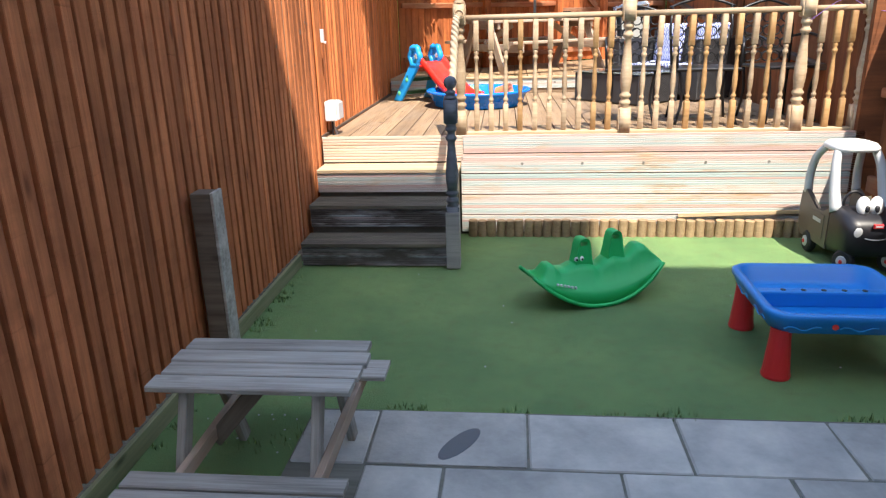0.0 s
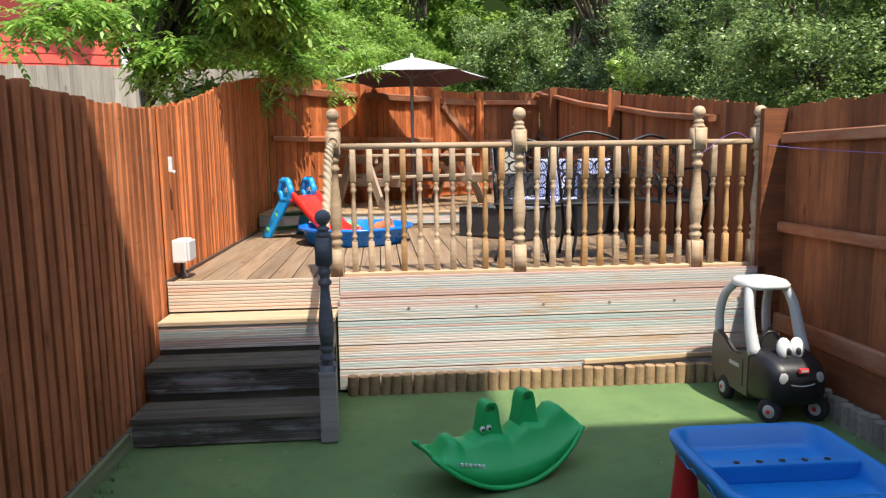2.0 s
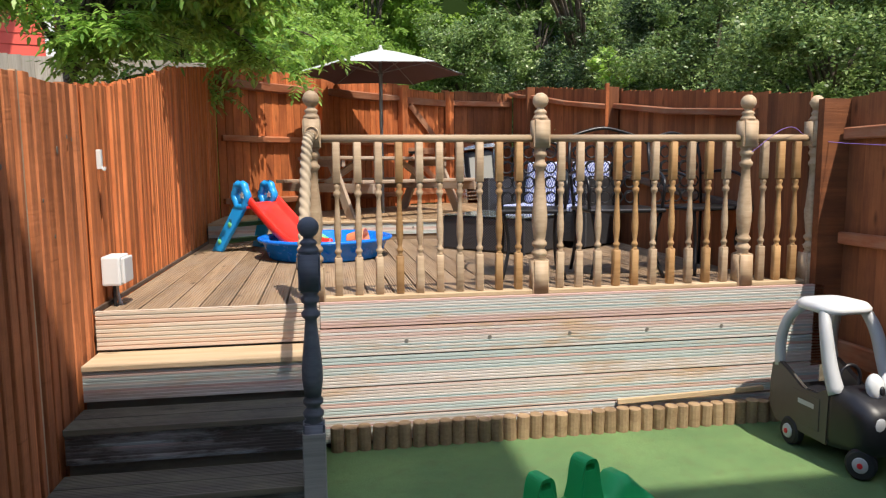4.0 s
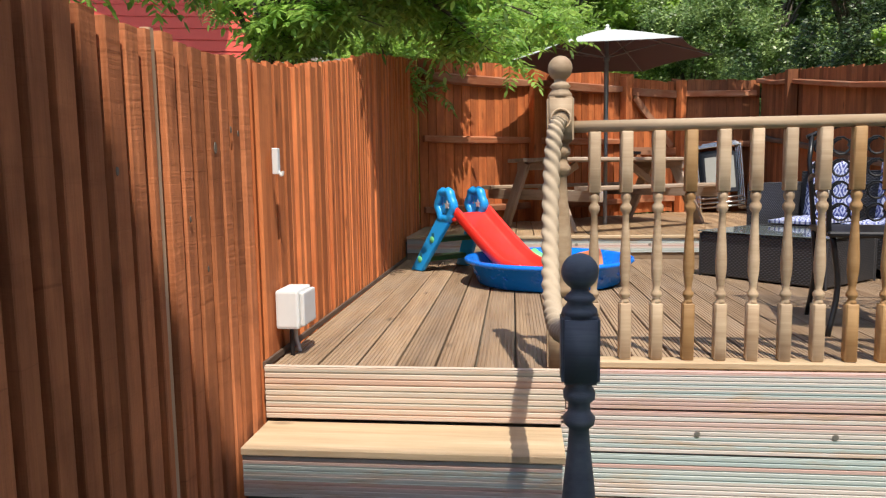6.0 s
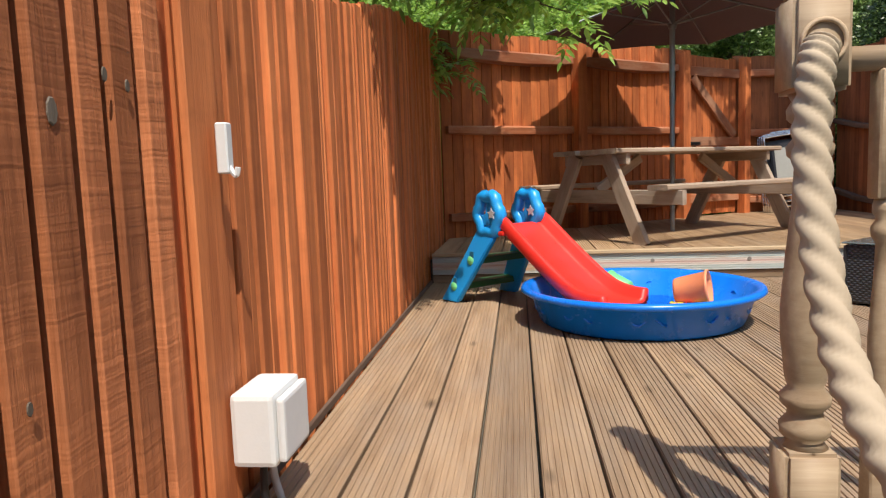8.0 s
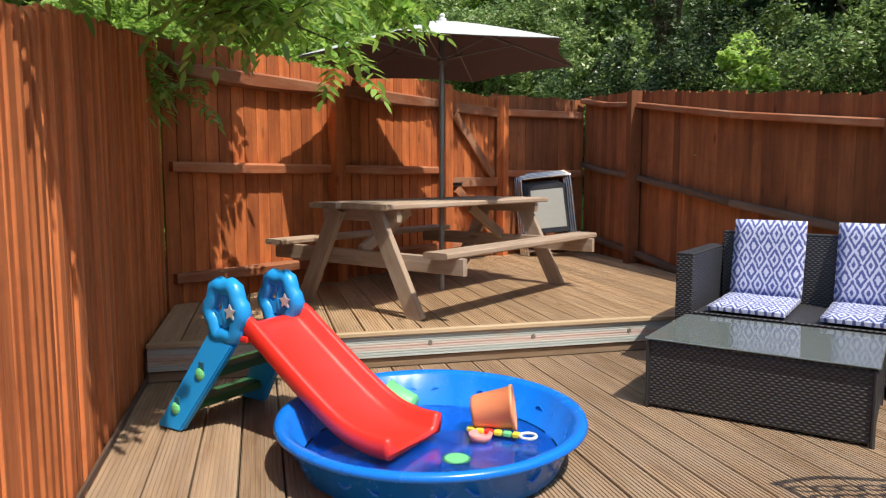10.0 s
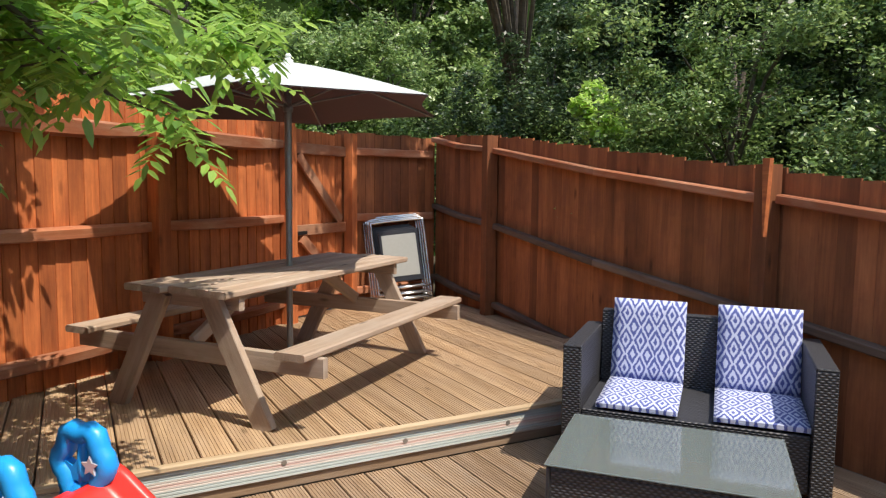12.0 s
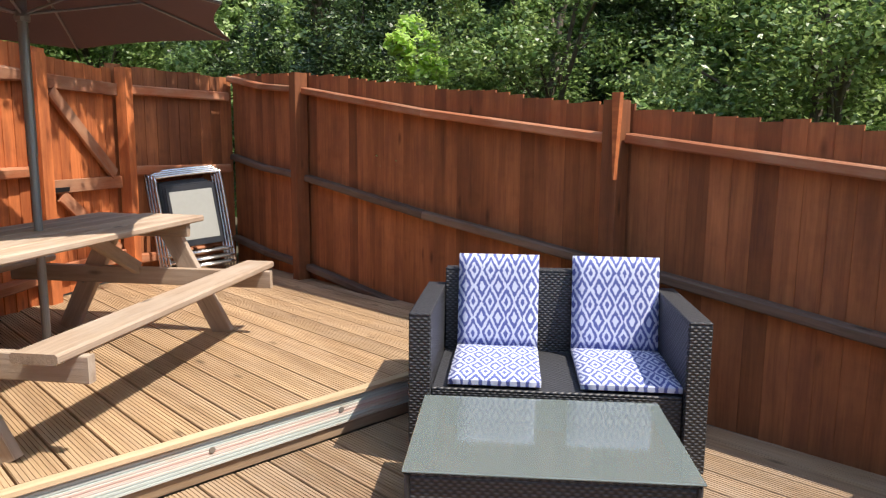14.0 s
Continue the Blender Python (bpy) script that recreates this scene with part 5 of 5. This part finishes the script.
# ---- neighbours and the cord ----
def red_house():
    t = thing("neighbour_house", 0, 0, 0, "neighbouring house clad in bright red horizontal boards", "house")
    a, b = Vector((-12.0, 12.3, 0)), Vector((-4.0, 14.3, 0))
    d = (b - a).normalized()
    nrm = Vector((d.y, -d.x, 0))
    off = -nrm * 3
    bm = bmesh.new()
    vs = [a, b, b - nrm * 4, a - nrm * 4]
    lo = [bm.verts.new(v) for v in vs]
    hi = [bm.verts.new(v + Vector((0, 0, 7.2))) for v in vs]
    for i in range(4):
        j = (i + 1) % 4
        bm.faces.new((lo[i], lo[j], hi[j], hi[i]))
    bm.faces.new(lo[::-1]), bm.faces.new(hi)
    part("wall", bm, RED_SIDING, t)
    for i in range(24):
        z = 3.1 + 0.165 * i
        plank("cladding_board", a + nrm * 0.03 + Vector((0, 0, z)), b + nrm * 0.03 + Vector((0, 0, z)), 0.172, 0.022, RED_SIDING, t, nrm, 0.001, roll=-5)
    plank("corner_trim", b + nrm * 0.05 + Vector((0.06, 0, 2.5)), b + nrm * 0.05 + Vector((0.06, 0, 7.2)), 0.13, 0.12, WHITE, t, nrm)
    part("roof", box(-12.5, -3.6, 11.9, 18.6, 7.21, 7.4), SLATE_ROOF, t)


red_house()
far_f = fence("fence_neighbour", "weathered pale grey neighbouring fence", (-11.0, 11.3), (-1.3, 12.2), 0.0, lambda s: 3.02 - 0.02 * s, GREY_FENCE, (0, -1, 0), 0.14, 2.0, 0.15)
cord = thing("cord", 0, 0, 0, "thin purple cord tied across posts", "cord")
part("line", tube(bmesh.new(), curve_pts([(2.53, 6.45, 1.56), (2.75, 6.44, 1.70), (2.965, 6.44, 1.62), (3.06, 5.6, 1.56), (3.06, 4.4, 1.52)], 8), 0.0022, 5), TWINE, cord)


# ---- trees ----
def leaf_cloud(name, centres, per, size, material, parent, seed, aspect=0.5, flat=0.5):
    """One mesh of many small folded leaves scattered in shells about the centres (x, y, z, radius)."""
    rs = np.random.RandomState(seed)
    C0 = np.array([c[:3] for c in centres], float)
    Rr = np.array([c[3] for c in centres], float)
    idx = rs.randint(0, len(centres), per)
    d = rs.normal(size=(per, 3))
    d /= np.linalg.norm(d, axis=1)[:, None]
    rad = Rr[idx] * rs.uniform(0.05, 1.0, per) ** 0.5
    lump = 1 + 0.25 * np.sin(5 * d[:, 0] + idx) * np.cos(4 * d[:, 2] + 2 * idx)
    P = C0[idx] + d * (rad * lump)[:, None] * np.array([1, 1, 0.8])
    a = rs.normal(size=(per, 3)) * np.array([1, 1, flat])
    a /= np.linalg.norm(a, axis=1)[:, None]
    n = rs.normal(size=(per, 3)) * 0.6 + d * 0.4 + np.array([0.15, -0.45, 0.8])
    b = np.cross(n, a)
    b /= np.linalg.norm(b, axis=1)[:, None] + 1e-9
    s = size * rs.uniform(0.6, 1.3, per)[:, None]
    V = np.stack([P - a * s, P + b * s * aspect, P + a * s, P - b * s * aspect], axis=1).reshape(-1, 3)
    me = bpy.data.meshes.new(name)
    me.vertices.add(4 * per)
    me.vertices.foreach_set("co", V.ravel())
    me.loops.add(4 * per)
    me.loops.foreach_set("vertex_index", np.arange(4 * per, dtype=np.int32))
    me.polygons.add(per)
    me.polygons.foreach_set("loop_start", np.arange(0, 4 * per, 4, dtype=np.int32))
    me.polygons.foreach_set("loop_total", np.full(per, 4, dtype=np.int32))
    me.update(calc_edges=True)
    ob = finish(name, me, material, parent)
    ob["kind"] = "stuff"
    return ob


def tree(x, y, h, r, seed, material, leaves, size, label="tall leafy broadleaved tree behind the fence", low=1.5):
    t = thing("tree", x, y, -0.04, label, "tree", "trees of the wood")
    rs = random.Random(seed)
    bm = tube(bmesh.new(), curve_pts([(0, 0, 0), (rs.uniform(-0.2, 0.2), 0.1, h * 0.35), (rs.uniform(-0.4, 0.4), rs.uniform(-0.4, 0.4), h * 0.85)], 5), 0.09, 9, 0.03)
    cs = []
    for i in range(40):
        z = rs.uniform(low, h)
        q = r * (0.55 + 0.45 * math.sin(math.pi * min(1, (z - low) / (h - low)) * 0.85 + 0.25)) * rs.uniform(0.4, 0.95)
        a = rs.uniform(0, 2 * math.pi)
        x0, y0 = q * math.cos(a), q * math.sin(a)
        if i % 2 == 0:
            tube(bm, [(0, 0, z * 0.7), (x0 * 0.5, y0 * 0.5, z * 0.9), (x0, y0, z)], 0.024, 6, 0.008)
        for _ in range(5):
            g = 0.28 + 0.09 * h / 3
            cs.append((x0 + rs.gauss(0, g), y0 + rs.gauss(0, g), z + rs.gauss(0, g * 0.9), rs.uniform(0.10, 0.34) * (0.6 + h / 9)))
    part("trunk", bm, BARK, t)
    leaf_cloud("crown", cs, leaves, size, material, t, seed)


SMALL = "small bushy tree with fine leaves just outside the fence"
tree(4.9, 8.9, 3.5, 1.2, 20, LEAF_MIXED, 70000, 0.024, SMALL, 1.2)
tree(5.0, 11.2, 3.8, 1.35, 21, LEAF_MIXED, 84000, 0.025, SMALL, 1.2)
tree(4.8, 13.8, 3.9, 1.4, 22, LEAF_SHADE, 74000, 0.028, SMALL, 1.2)
tree(2.6, 15.6, 3.9, 1.4, 23, LEAF_MIXED, 74000, 0.03, SMALL, 1.2)
tree(0.2, 15.4, 3.8, 1.4, 24, LEAF_LIGHT, 74000, 0.03, SMALL, 1.2)
tree(-2.4, 14.9, 3.9, 1.4, 25, LEAF_LIGHT, 56000, 0.036, SMALL, 1.2)
tree(7.4, 9.6, 5.0, 1.8, 1, LEAF_MIXED, 76000, 0.04)
tree(7.2, 13.2, 5.6, 2.0, 2, LEAF_SHADE, 70000, 0.048)
tree(7.4, 6.4, 4.4, 1.5, 9, LEAF_WOOD, 36000, 0.052)
tree(4.6, 17.4, 6.0, 2.1, 3, LEAF_MIXED, 66000, 0.06)
tree(1.0, 18.6, 6.4, 2.2, 5, LEAF_LIGHT, 66000, 0.06)
tree(-2.8, 18.4, 6.2, 2.3, 6, LEAF_LIGHT, 60000, 0.06)
tree(10.6, 11.6, 7.6, 2.7, 4, LEAF_LIGHT, 50000, 0.08)
tree(10.4, 16.8, 8.6, 2.8, 14, LEAF_WOOD, 46000, 0.085)
tree(6.2, 21.6, 9.0, 3.0, 7, LEAF_WOOD, 50000, 0.09)
tree(1.6, 22.8, 9.6, 3.1, 12, LEAF_LIGHT, 46000, 0.09)
tree(-3.4, 22.8, 9.6, 3.1, 13, LEAF_LIGHT, 46000, 0.09)
tree(-7.6, 21.0, 8.6, 2.8, 8, LEAF_LIGHT, 34000, 0.09)
# Boughs hang above the view, added to throw dappled shade on the gate.
over = thing("tree", 4.3, 13.6, -0.04, "tall dark tree with unseen boughs added to dapple the garden corner", "tree", "trees of the wood")
rs = random.Random(31)
bm = tube(bmesh.new(), curve_pts([(0, 0, 0), (-0.1, 0, 2.5), (-0.3, -0.2, 5.2)], 5), 0.08, 9, 0.03)
boughs = []
for i in range(13):
    cx, cy, cz = rs.uniform(-2.7, -0.9), rs.uniform(-2.3, -1.4), rs.uniform(4.35, 4.95)
    tube(bm, curve_pts([(-0.1, 0, 2.9), (cx * 0.5, cy * 0.5, cz - 0.2), (cx, cy, cz)], 5), 0.035, 6, 0.008)
    boughs += [(cx + rs.gauss(0, 0.25), cy + rs.gauss(0, 0.25), cz + rs.gauss(0, 0.12), rs.uniform(0.10, 0.26)) for _ in range(5)]
part("trunk", bm, BARK, over)
leaf_cloud("crown", boughs, 11000, 0.036, LEAF_WOOD, over, 32)
shrub = thing("sapling", 3.85, 11.8, -0.04, "bright young sapling catching the sun above the fence", "shrub")
part("stem", tube(bmesh.new(), [(0, 0, 0), (0.05, 0, 1.6), (0, 0, 2.9)], 0.02, 6, 0.008), BARK, shrub)
leaf_cloud("crown", [(0, 0, 2.72, 0.2), (-0.15, 0.05, 2.88, 0.13), (0.18, -0.05, 2.70, 0.16), (0.02, 0.1, 3.05, 0.10), (0.1, 0, 2.92, 0.1)], 900, 0.05, LEAF_YOUNG, shrub, 77)
# Added flat sheets whose near-black colour is the shade between the trees.
depth_sheet_back = tagged(part("backdrop", box(-16, 16, 25.5, 26, -0.04, 9.5), DEPTH_SHADE), "flat dark sheet standing for the wood's shaded depth behind the trees", "backdrop", kind="structure")
depth_sheet_side = tagged(part("backdrop", box(13.0, 13.5, 0, 25, -0.04, 9.0), DEPTH_SHADE), "flat dark sheet standing for the wood's shaded depth beside the garden", "backdrop", kind="structure")


def pinnate(bm_v, bm_f, origin, direction, length, pairs, size, rs):
    """One feathered leaf: leaflets in pairs along a drooping stalk."""
    o, d = Vector(origin), Vector(direction).normalized()
    side = d.cross(Vector((0, 0, 1)))
    side = side.normalized() if side.length > 0.1 else Vector((1, 0, 0))
    p = o.copy()
    for i in range(pairs + 1):
        d = (d + Vector((0, 0, -0.10))).normalized()
        p = p + d * (length / pairs)
        for s in ((-1, 1) if i < pairs else (0,)):
            ax = (side * s + d * (0.55 if s else 1.0) + Vector((0, 0, rs.uniform(-0.35, 0.15)))).normalized()
            w = ax.cross(Vector((rs.uniform(-0.4, 0.4), rs.uniform(-0.4, 0.4), 1))).normalized()
            L, q, dr = size * rs.uniform(0.8, 1.15), size * 0.20, Vector((0, 0, -size * 0.14))
            k = len(bm_v)
            bm_v += [p, p + ax * L * 0.3 + w * q, p + ax * L * 0.7 + w * q * 0.75 + dr * 0.4, p + ax * L + dr, p + ax * L * 0.7 - w * q * 0.75 + dr * 0.4, p + ax * L * 0.3 - w * q]
            bm_f.append((k, k + 1, k + 2, k + 3))
            bm_f.append((k, k + 3, k + 4, k + 5))


def ash_tree():
    t = thing("tree", -2.05, 9.3, -0.04, "ash-like tree with feathered leaves drooping over the fence", "tree")
    rs = random.Random(11)
    base = Vector((-2.05, 9.3, -0.04))
    bm = tube(bmesh.new(), curve_pts([(0, 0, 0), (0.05, 0.02, 1.6), (-0.05, 0.1, 3.2), (0.1, 0.2, 5.2)], 6), 0.085, 9, 0.03)
    V, F = [], []
    limbs = [((0, 0, 2.1), (0.75, -0.05, 2.95), (1.35, -0.10, 2.75), (1.75, -0.1, 2.42)),
             ((0, 0, 2.3), (0.9, -0.35, 3.1), (1.5, -0.6, 3.1), (1.85, -0.65, 2.9)),
             ((0, 0, 2.5), (0.9, 0.4, 3.1), (1.6, 0.55, 2.98), (2.15, 0.45, 2.75)),
             ((0, 0, 2.6), (0.6, -0.5, 3.3), (1.2, -0.95, 3.35), (1.6, -1.0, 3.1)),
             ((0, 0, 2.3), (-0.3, 0.6, 3.2), (-0.7, 1.1, 3.5), (-1.0, 1.6, 3.3)),
             ((0, 0, 3.2), (-0.5, 0.5, 4.0), (-1.2, 0.8, 4.4), (-1.9, 1.2, 4.2)),
             ((0, 0, 3.2), (-0.3, -0.6, 4.0), (-0.5, -1.1, 4.3), (-0.6, -1.6, 4.1)),
             ((0, 0, 1.9), (0.3, 0.7, 2.4), (0.7, 1.1, 2.45), (1.0, 1.35, 2.3)),
             ((0, 0, 2.6), (0.2, -0.2, 3.2), (0.5, -0.4, 3.4), (0.9, -0.5, 3.3)),
             ((0, 0, 2.0), (0.2, -0.3, 2.5), (0.5, -0.6, 2.7), (0.8, -0.7, 2.6)),
             ((0, 0, 2.4), (-0.1, -0.6, 2.9), (-0.2, -1.1, 2.95), (-0.3, -1.6, 2.7))]
    for limb in limbs:
        line = curve_pts(limb, 7)
        tube(bm, line, 0.026, 6, 0.006)
        for j, p in enumerate(line):
            if j < 5:
                continue
            for q in range(3):
                dd = Vector((rs.uniform(-1, 1), rs.uniform(-1, 1), rs.uniform(-0.5, 0.35)))
                tw = p + dd.normalized() * rs.uniform(0.12, 0.42)
                if (j + q) % 2 == 0:
                    tube(bm, [p, tw], 0.005, 4, 0.003)
                for c in range(4):
                    e = Vector((rs.uniform(-1, 1), rs.uniform(-1, 1), rs.uniform(-0.5, 0.3)))
                    pinnate(V, F, p.lerp(tw, rs.uniform(0.4, 1.0)), e, rs.uniform(0.16, 0.25), 5, 0.078, rs)
    for i in range(2500):
        y = rs.uniform(-1.35, 1.4)
        x = rs.uniform(1.02, 1.5) if y < -0.35 else rs.uniform(0.75, 1.5)
        p = Vector((x, y, rs.uniform(2.95, 3.7)))
        if i % 9 == 0:
            tube(bm, [(0.1, 0.1, 2.6), (p.x * 0.5, p.y * 0.6, p.z + 0.1), tuple(p)], 0.012, 5, 0.003)
        pinnate(V, F, p, (rs.uniform(-1, 1), rs.uniform(-1, 1), rs.uniform(-0.4, 0.2)), rs.uniform(0.18, 0.27), 5, 0.078, rs)
    part("trunk", bm, BARK, t)
    me = bpy.data.meshes.new("crown")
    me.from_pydata([tuple(v) for v in V], [], F)
    finish("crown", me, LEAF_ASH, t)["kind"] = "stuff"


ash_tree()

# ---- small pieces of the setting ----
log_row("log_edging", "short round timber logs set upright along the deck foot", [(0.11, 6.345), (3.0, 6.345)], 0.134, 0.145, LOG)
log_row("log_edging_side", "short grey timber logs set upright along the side fence", [(3.0, 6.2), (2.98, 5.2), (2.97, 2.6)], 0.14, 0.17, LOG_GREY)
bed = tagged(part("border_bed", box(3.0, 3.11, 1.6, 6.3, -0.03, 0.09), SOIL), "narrow soil border at the fence foot", "bed", kind="structure")

paving = thing("paving", 0, 0, 0, "blue grey riven stone paving slabs with open joints", "paving", kind="structure")
part("bedding", box(-0.42, 3.35, 1.0, 3.71, -0.03, 0.0155), MORTAR, paving)
rs = random.Random(3)


def slab(x0, x1, y0, y1):
    bm = box(x0 + 0.006, x1 - 0.006, y0 + 0.006, y1 - 0.006, 0.002, 0.022 + rs.uniform(-0.002, 0.003), 0.005)
    for v in bm.verts:
        v.co.x += rs.uniform(-0.003, 0.003)
        v.co.y += rs.uniform(-0.003, 0.003)
    part("slab", bm, SLATE, paving)


for x0, x1 in ((-0.42, -0.12), (-0.12, 0.51), (0.51, 1.12), (1.12, 1.73), (1.73, 2.34), (2.34, 3.0)):
    slab(x0, x1, 3.31, 3.70)
for x0, x1 in ((-0.12, 0.19), (0.19, 0.85), (0.85, 1.45), (1.45, 2.1), (2.1, 3.0)):
    slab(x0, x1, 2.72, 3.31)
for x0, x1 in ((-1.0, -0.3), (-0.3, 0.3), (0.3, 0.9), (0.9, 1.5), (1.5, 2.2), (2.2, 3.0)):
    slab(x0, x1, 2.1, 2.72)
    slab(x0, x1, 1.5, 2.1)
    slab(x0, x1, 0.9, 1.5)
    slab(x0, x1, 0.2, 0.9)
# Dark flat oval laid on one slab.
leaf = thing("dark_patch", 0.24, 3.46, 0.025, "dark patch shaped like a leaf on a slab", "leaf", turn=58)
part("blade", lathe(bmesh.new(), [(0.13, 0), (0.12, 0.002)], 20, squash=0.36), PATCH_GREY, leaf)

def tufts():
    r3 = random.Random(21)
    V, F = [], []
    spots = [(1.13, 3.72, 0.10, 90), (1.9, 3.73, 0.07, 60), (0.0, 3.74, 0.06, 50), (-0.32, 3.55, 0.14, 50), (-0.6, 3.45, 0.16, 60), (-0.85, 3.9, 0.08, 60), (-0.98, 5.0, 0.05, 50), (-0.98, 4.6, 0.05, 40), (0.45, 3.73, 0.05, 30), (2.4, 3.73, 0.07, 60), (0.85, 3.72, 0.06, 30)]
    spots += [(-1.0 + r3.uniform(0, 0.03), 3.4 + 0.14 * i, 0.03, 14) for i in range(15)]
    for cx, cy, rr, n in spots:
        for _ in range(n):
            a, q = r3.uniform(0, 6.28), rr * r3.uniform(0, 1) ** 0.6
            x, y, h = cx + 1.6 * q * math.cos(a), cy + 0.5 * q * math.sin(a), r3.uniform(0.012, 0.038)
            dx, dy, wx, wy = r3.uniform(-0.012, 0.012), r3.uniform(-0.012, 0.012), r3.uniform(-0.004, 0.004), r3.uniform(-0.004, 0.004)
            k = len(V)
            V.extend([(x - wx, y - wy, -0.002), (x + wx, y + wy, -0.002), (x + dx, y + dy, h)])
            F.append((k, k + 1, k + 2))
    me = bpy.data.meshes.new("weeds")
    me.from_pydata(V, [], F)
    tagged(finish("weeds", me, LEAF_WOOD), "small green weeds and moss along the edges of the turf", "weeds", kind="stuff")
    bm = bmesh.new()
    for _ in range(70):
        if r3.random() < 0.45:
            x, y = r3.uniform(-0.95, -0.2), r3.uniform(3.3, 3.9)
        elif r3.random() < 0.5:
            x, y = r3.uniform(2.7, 2.98), r3.uniform(4.7, 5.5)
        else:
            x, y = r3.uniform(-0.9, 2.6), r3.uniform(3.8, 5.9)
        q = r3.uniform(0.002, 0.006)
        lathe(bm, [(q * 0.6, 0), (q, q * 0.5), (q * 0.5, q)], 6, (x, y, 0.0))
    me = mesh(bm, "grit")
    tagged(finish("grit", me, CANVAS), "pale loose grit and tiny bits scattered on turf", "grit", kind="stuff")


tufts()

# risers, treads and face boards
for k, (z0, z1) in enumerate(((0.650, 0.786), (0.492, 0.642), (0.326, 0.484), (0.160, 0.318), (0.02, 0.152))):
    zc = (z0 + z1) / 2
    x0 = 0.055 if k else XL + 0.03
    if k == 0:
        grooved("fascia_board", (XL + 0.03, FRONT + 0.012, 0.686), (0.07, FRONT + 0.012, 0.686), 0.198, 0.024, FACE_WOOD, deck, (0, -1, 0))
        x0 = 0.074
    grooved("fascia_board", (x0, FRONT + 0.012, zc), (3.0, FRONT + 0.012, zc), z1 - z0, 0.024, FACE, deck, (0, -1, 0))
for i in range(6):
    sx = 0.525 + 0.457 * i
    if sx < 2.95:
        part("screw", lathe(bmesh.new(), [(0.011, 0), (0.010, 0.003)], 10), SCREW, deck, m=pose(sx, FRONT - 0.001, 0.565, 90))
plank("loose_batten", (1.72, FRONT - 0.02, 0.158), (2.62, FRONT - 0.02, 0.185), 0.03, 0.02, TREAD_NEW, deck, (0, -1, 0), label="loose pale batten along the foot")
steps = thing("steps", 0, 0, 0, "timber garden steps, two dark and one pale, beside the newel post", "steps", kind="structure")
SX0, SX1 = XL + 0.04, 0.045
for k, (yf, zt, mat_t, mat_r) in enumerate(((5.60, 0.175, TREAD_DARK, RISER), (5.88, 0.375, TREAD_DARK, RISER), (6.14, 0.58, TREAD_NEW, FACE))):
    part("string", box(SX0, SX1 - 0.01, yf + 0.035, FRONT, 0.0, zt - 0.03), TREAD_DARK, steps)
    if k < 2:
        grooved("tread_board", (SX0, yf + 0.05, zt - 0.013), (SX1, yf + 0.05, zt - 0.013), 0.13, 0.026, mat_t, steps)
        grooved("tread_board", (SX0, yf + 0.19, zt - 0.013), (SX1, yf + 0.19, zt - 0.013), 0.13, 0.026, mat_t, steps)
        grooved("riser_board", (SX0, yf + 0.012, zt - 0.098), (SX1, yf + 0.012, zt - 0.098), 0.135, 0.024, mat_r, steps, (0, -1, 0))
    else:
        plank("tread_board", (SX0, yf + 0.12, zt - 0.013), (SX1 + 0.01, yf + 0.12, zt - 0.013), 0.262, 0.026, mat_t, steps)
        grooved("riser_board", (SX0, yf + 0.012, zt - 0.101), (SX1, yf + 0.012, zt - 0.101), 0.145, 0.024, mat_r, steps, (0, -1, 0))

# upper step face
grooved("fascia_board", (XL + 0.03, STEP + 0.012, UP - 0.064), (2.93, STEP + 0.012, UP - 0.064), 0.125, 0.024, FACE, deck, (0, -1, 0))
plank("step_batten", (XL + 0.03, STEP + 0.03, LOW + 0.022), (2.93, STEP + 0.03, LOW + 0.022), 0.05, 0.03, DECK, deck, (0, -1, 0))
plank("edge_trim", (XL + 0.03, STEP + 0.004, UP + 0.003), (2.93, STEP + 0.004, UP + 0.003), 0.042, 0.022, TREAD_NEW, deck)
for i in range(6):
    sx = -0.80 + 0.587 * i
    part("screw", lathe(bmesh.new(), [(0.013, 0), (0.012, 0.003)], 10), SCREW, deck, m=pose(sx, STEP - 0.001, UP - 0.06, 90))

# deck boards
xa = [XL + 0.03] + [-0.852 + 0.1495 * i for i in range(0, 27)]
xb = [XL + 0.03] + [-0.872 + 0.1475 * i for i in range(0, 27)]
for i in range(26):
    w = 0.141 if i else xa[1] - xa[0] - 0.012
    grooved("deck_board", ((xa[i] + xa[i + 1]) / 2, FRONT + 0.026, LOW - 0.013), ((xb[i] + xb[i + 1]) / 2, STEP + 0.0, LOW - 0.013), w, 0.026, DECK, deck)
for i in range(26):
    x0 = XL + 0.03 + 0.152 * i
    xc = x0 + 0.073
    if xc < A.x + (G.x - A.x):
        yend = A.y + (xc - A.x) * (G.y - A.y) / (G.x - A.x)
    else:
        yend = 13.1
    grooved("deck_board", (xc, STEP + 0.028, UP + 0.0), (xc, yend, UP + 0.0), 0.144, 0.026, DECK_UP, deck)
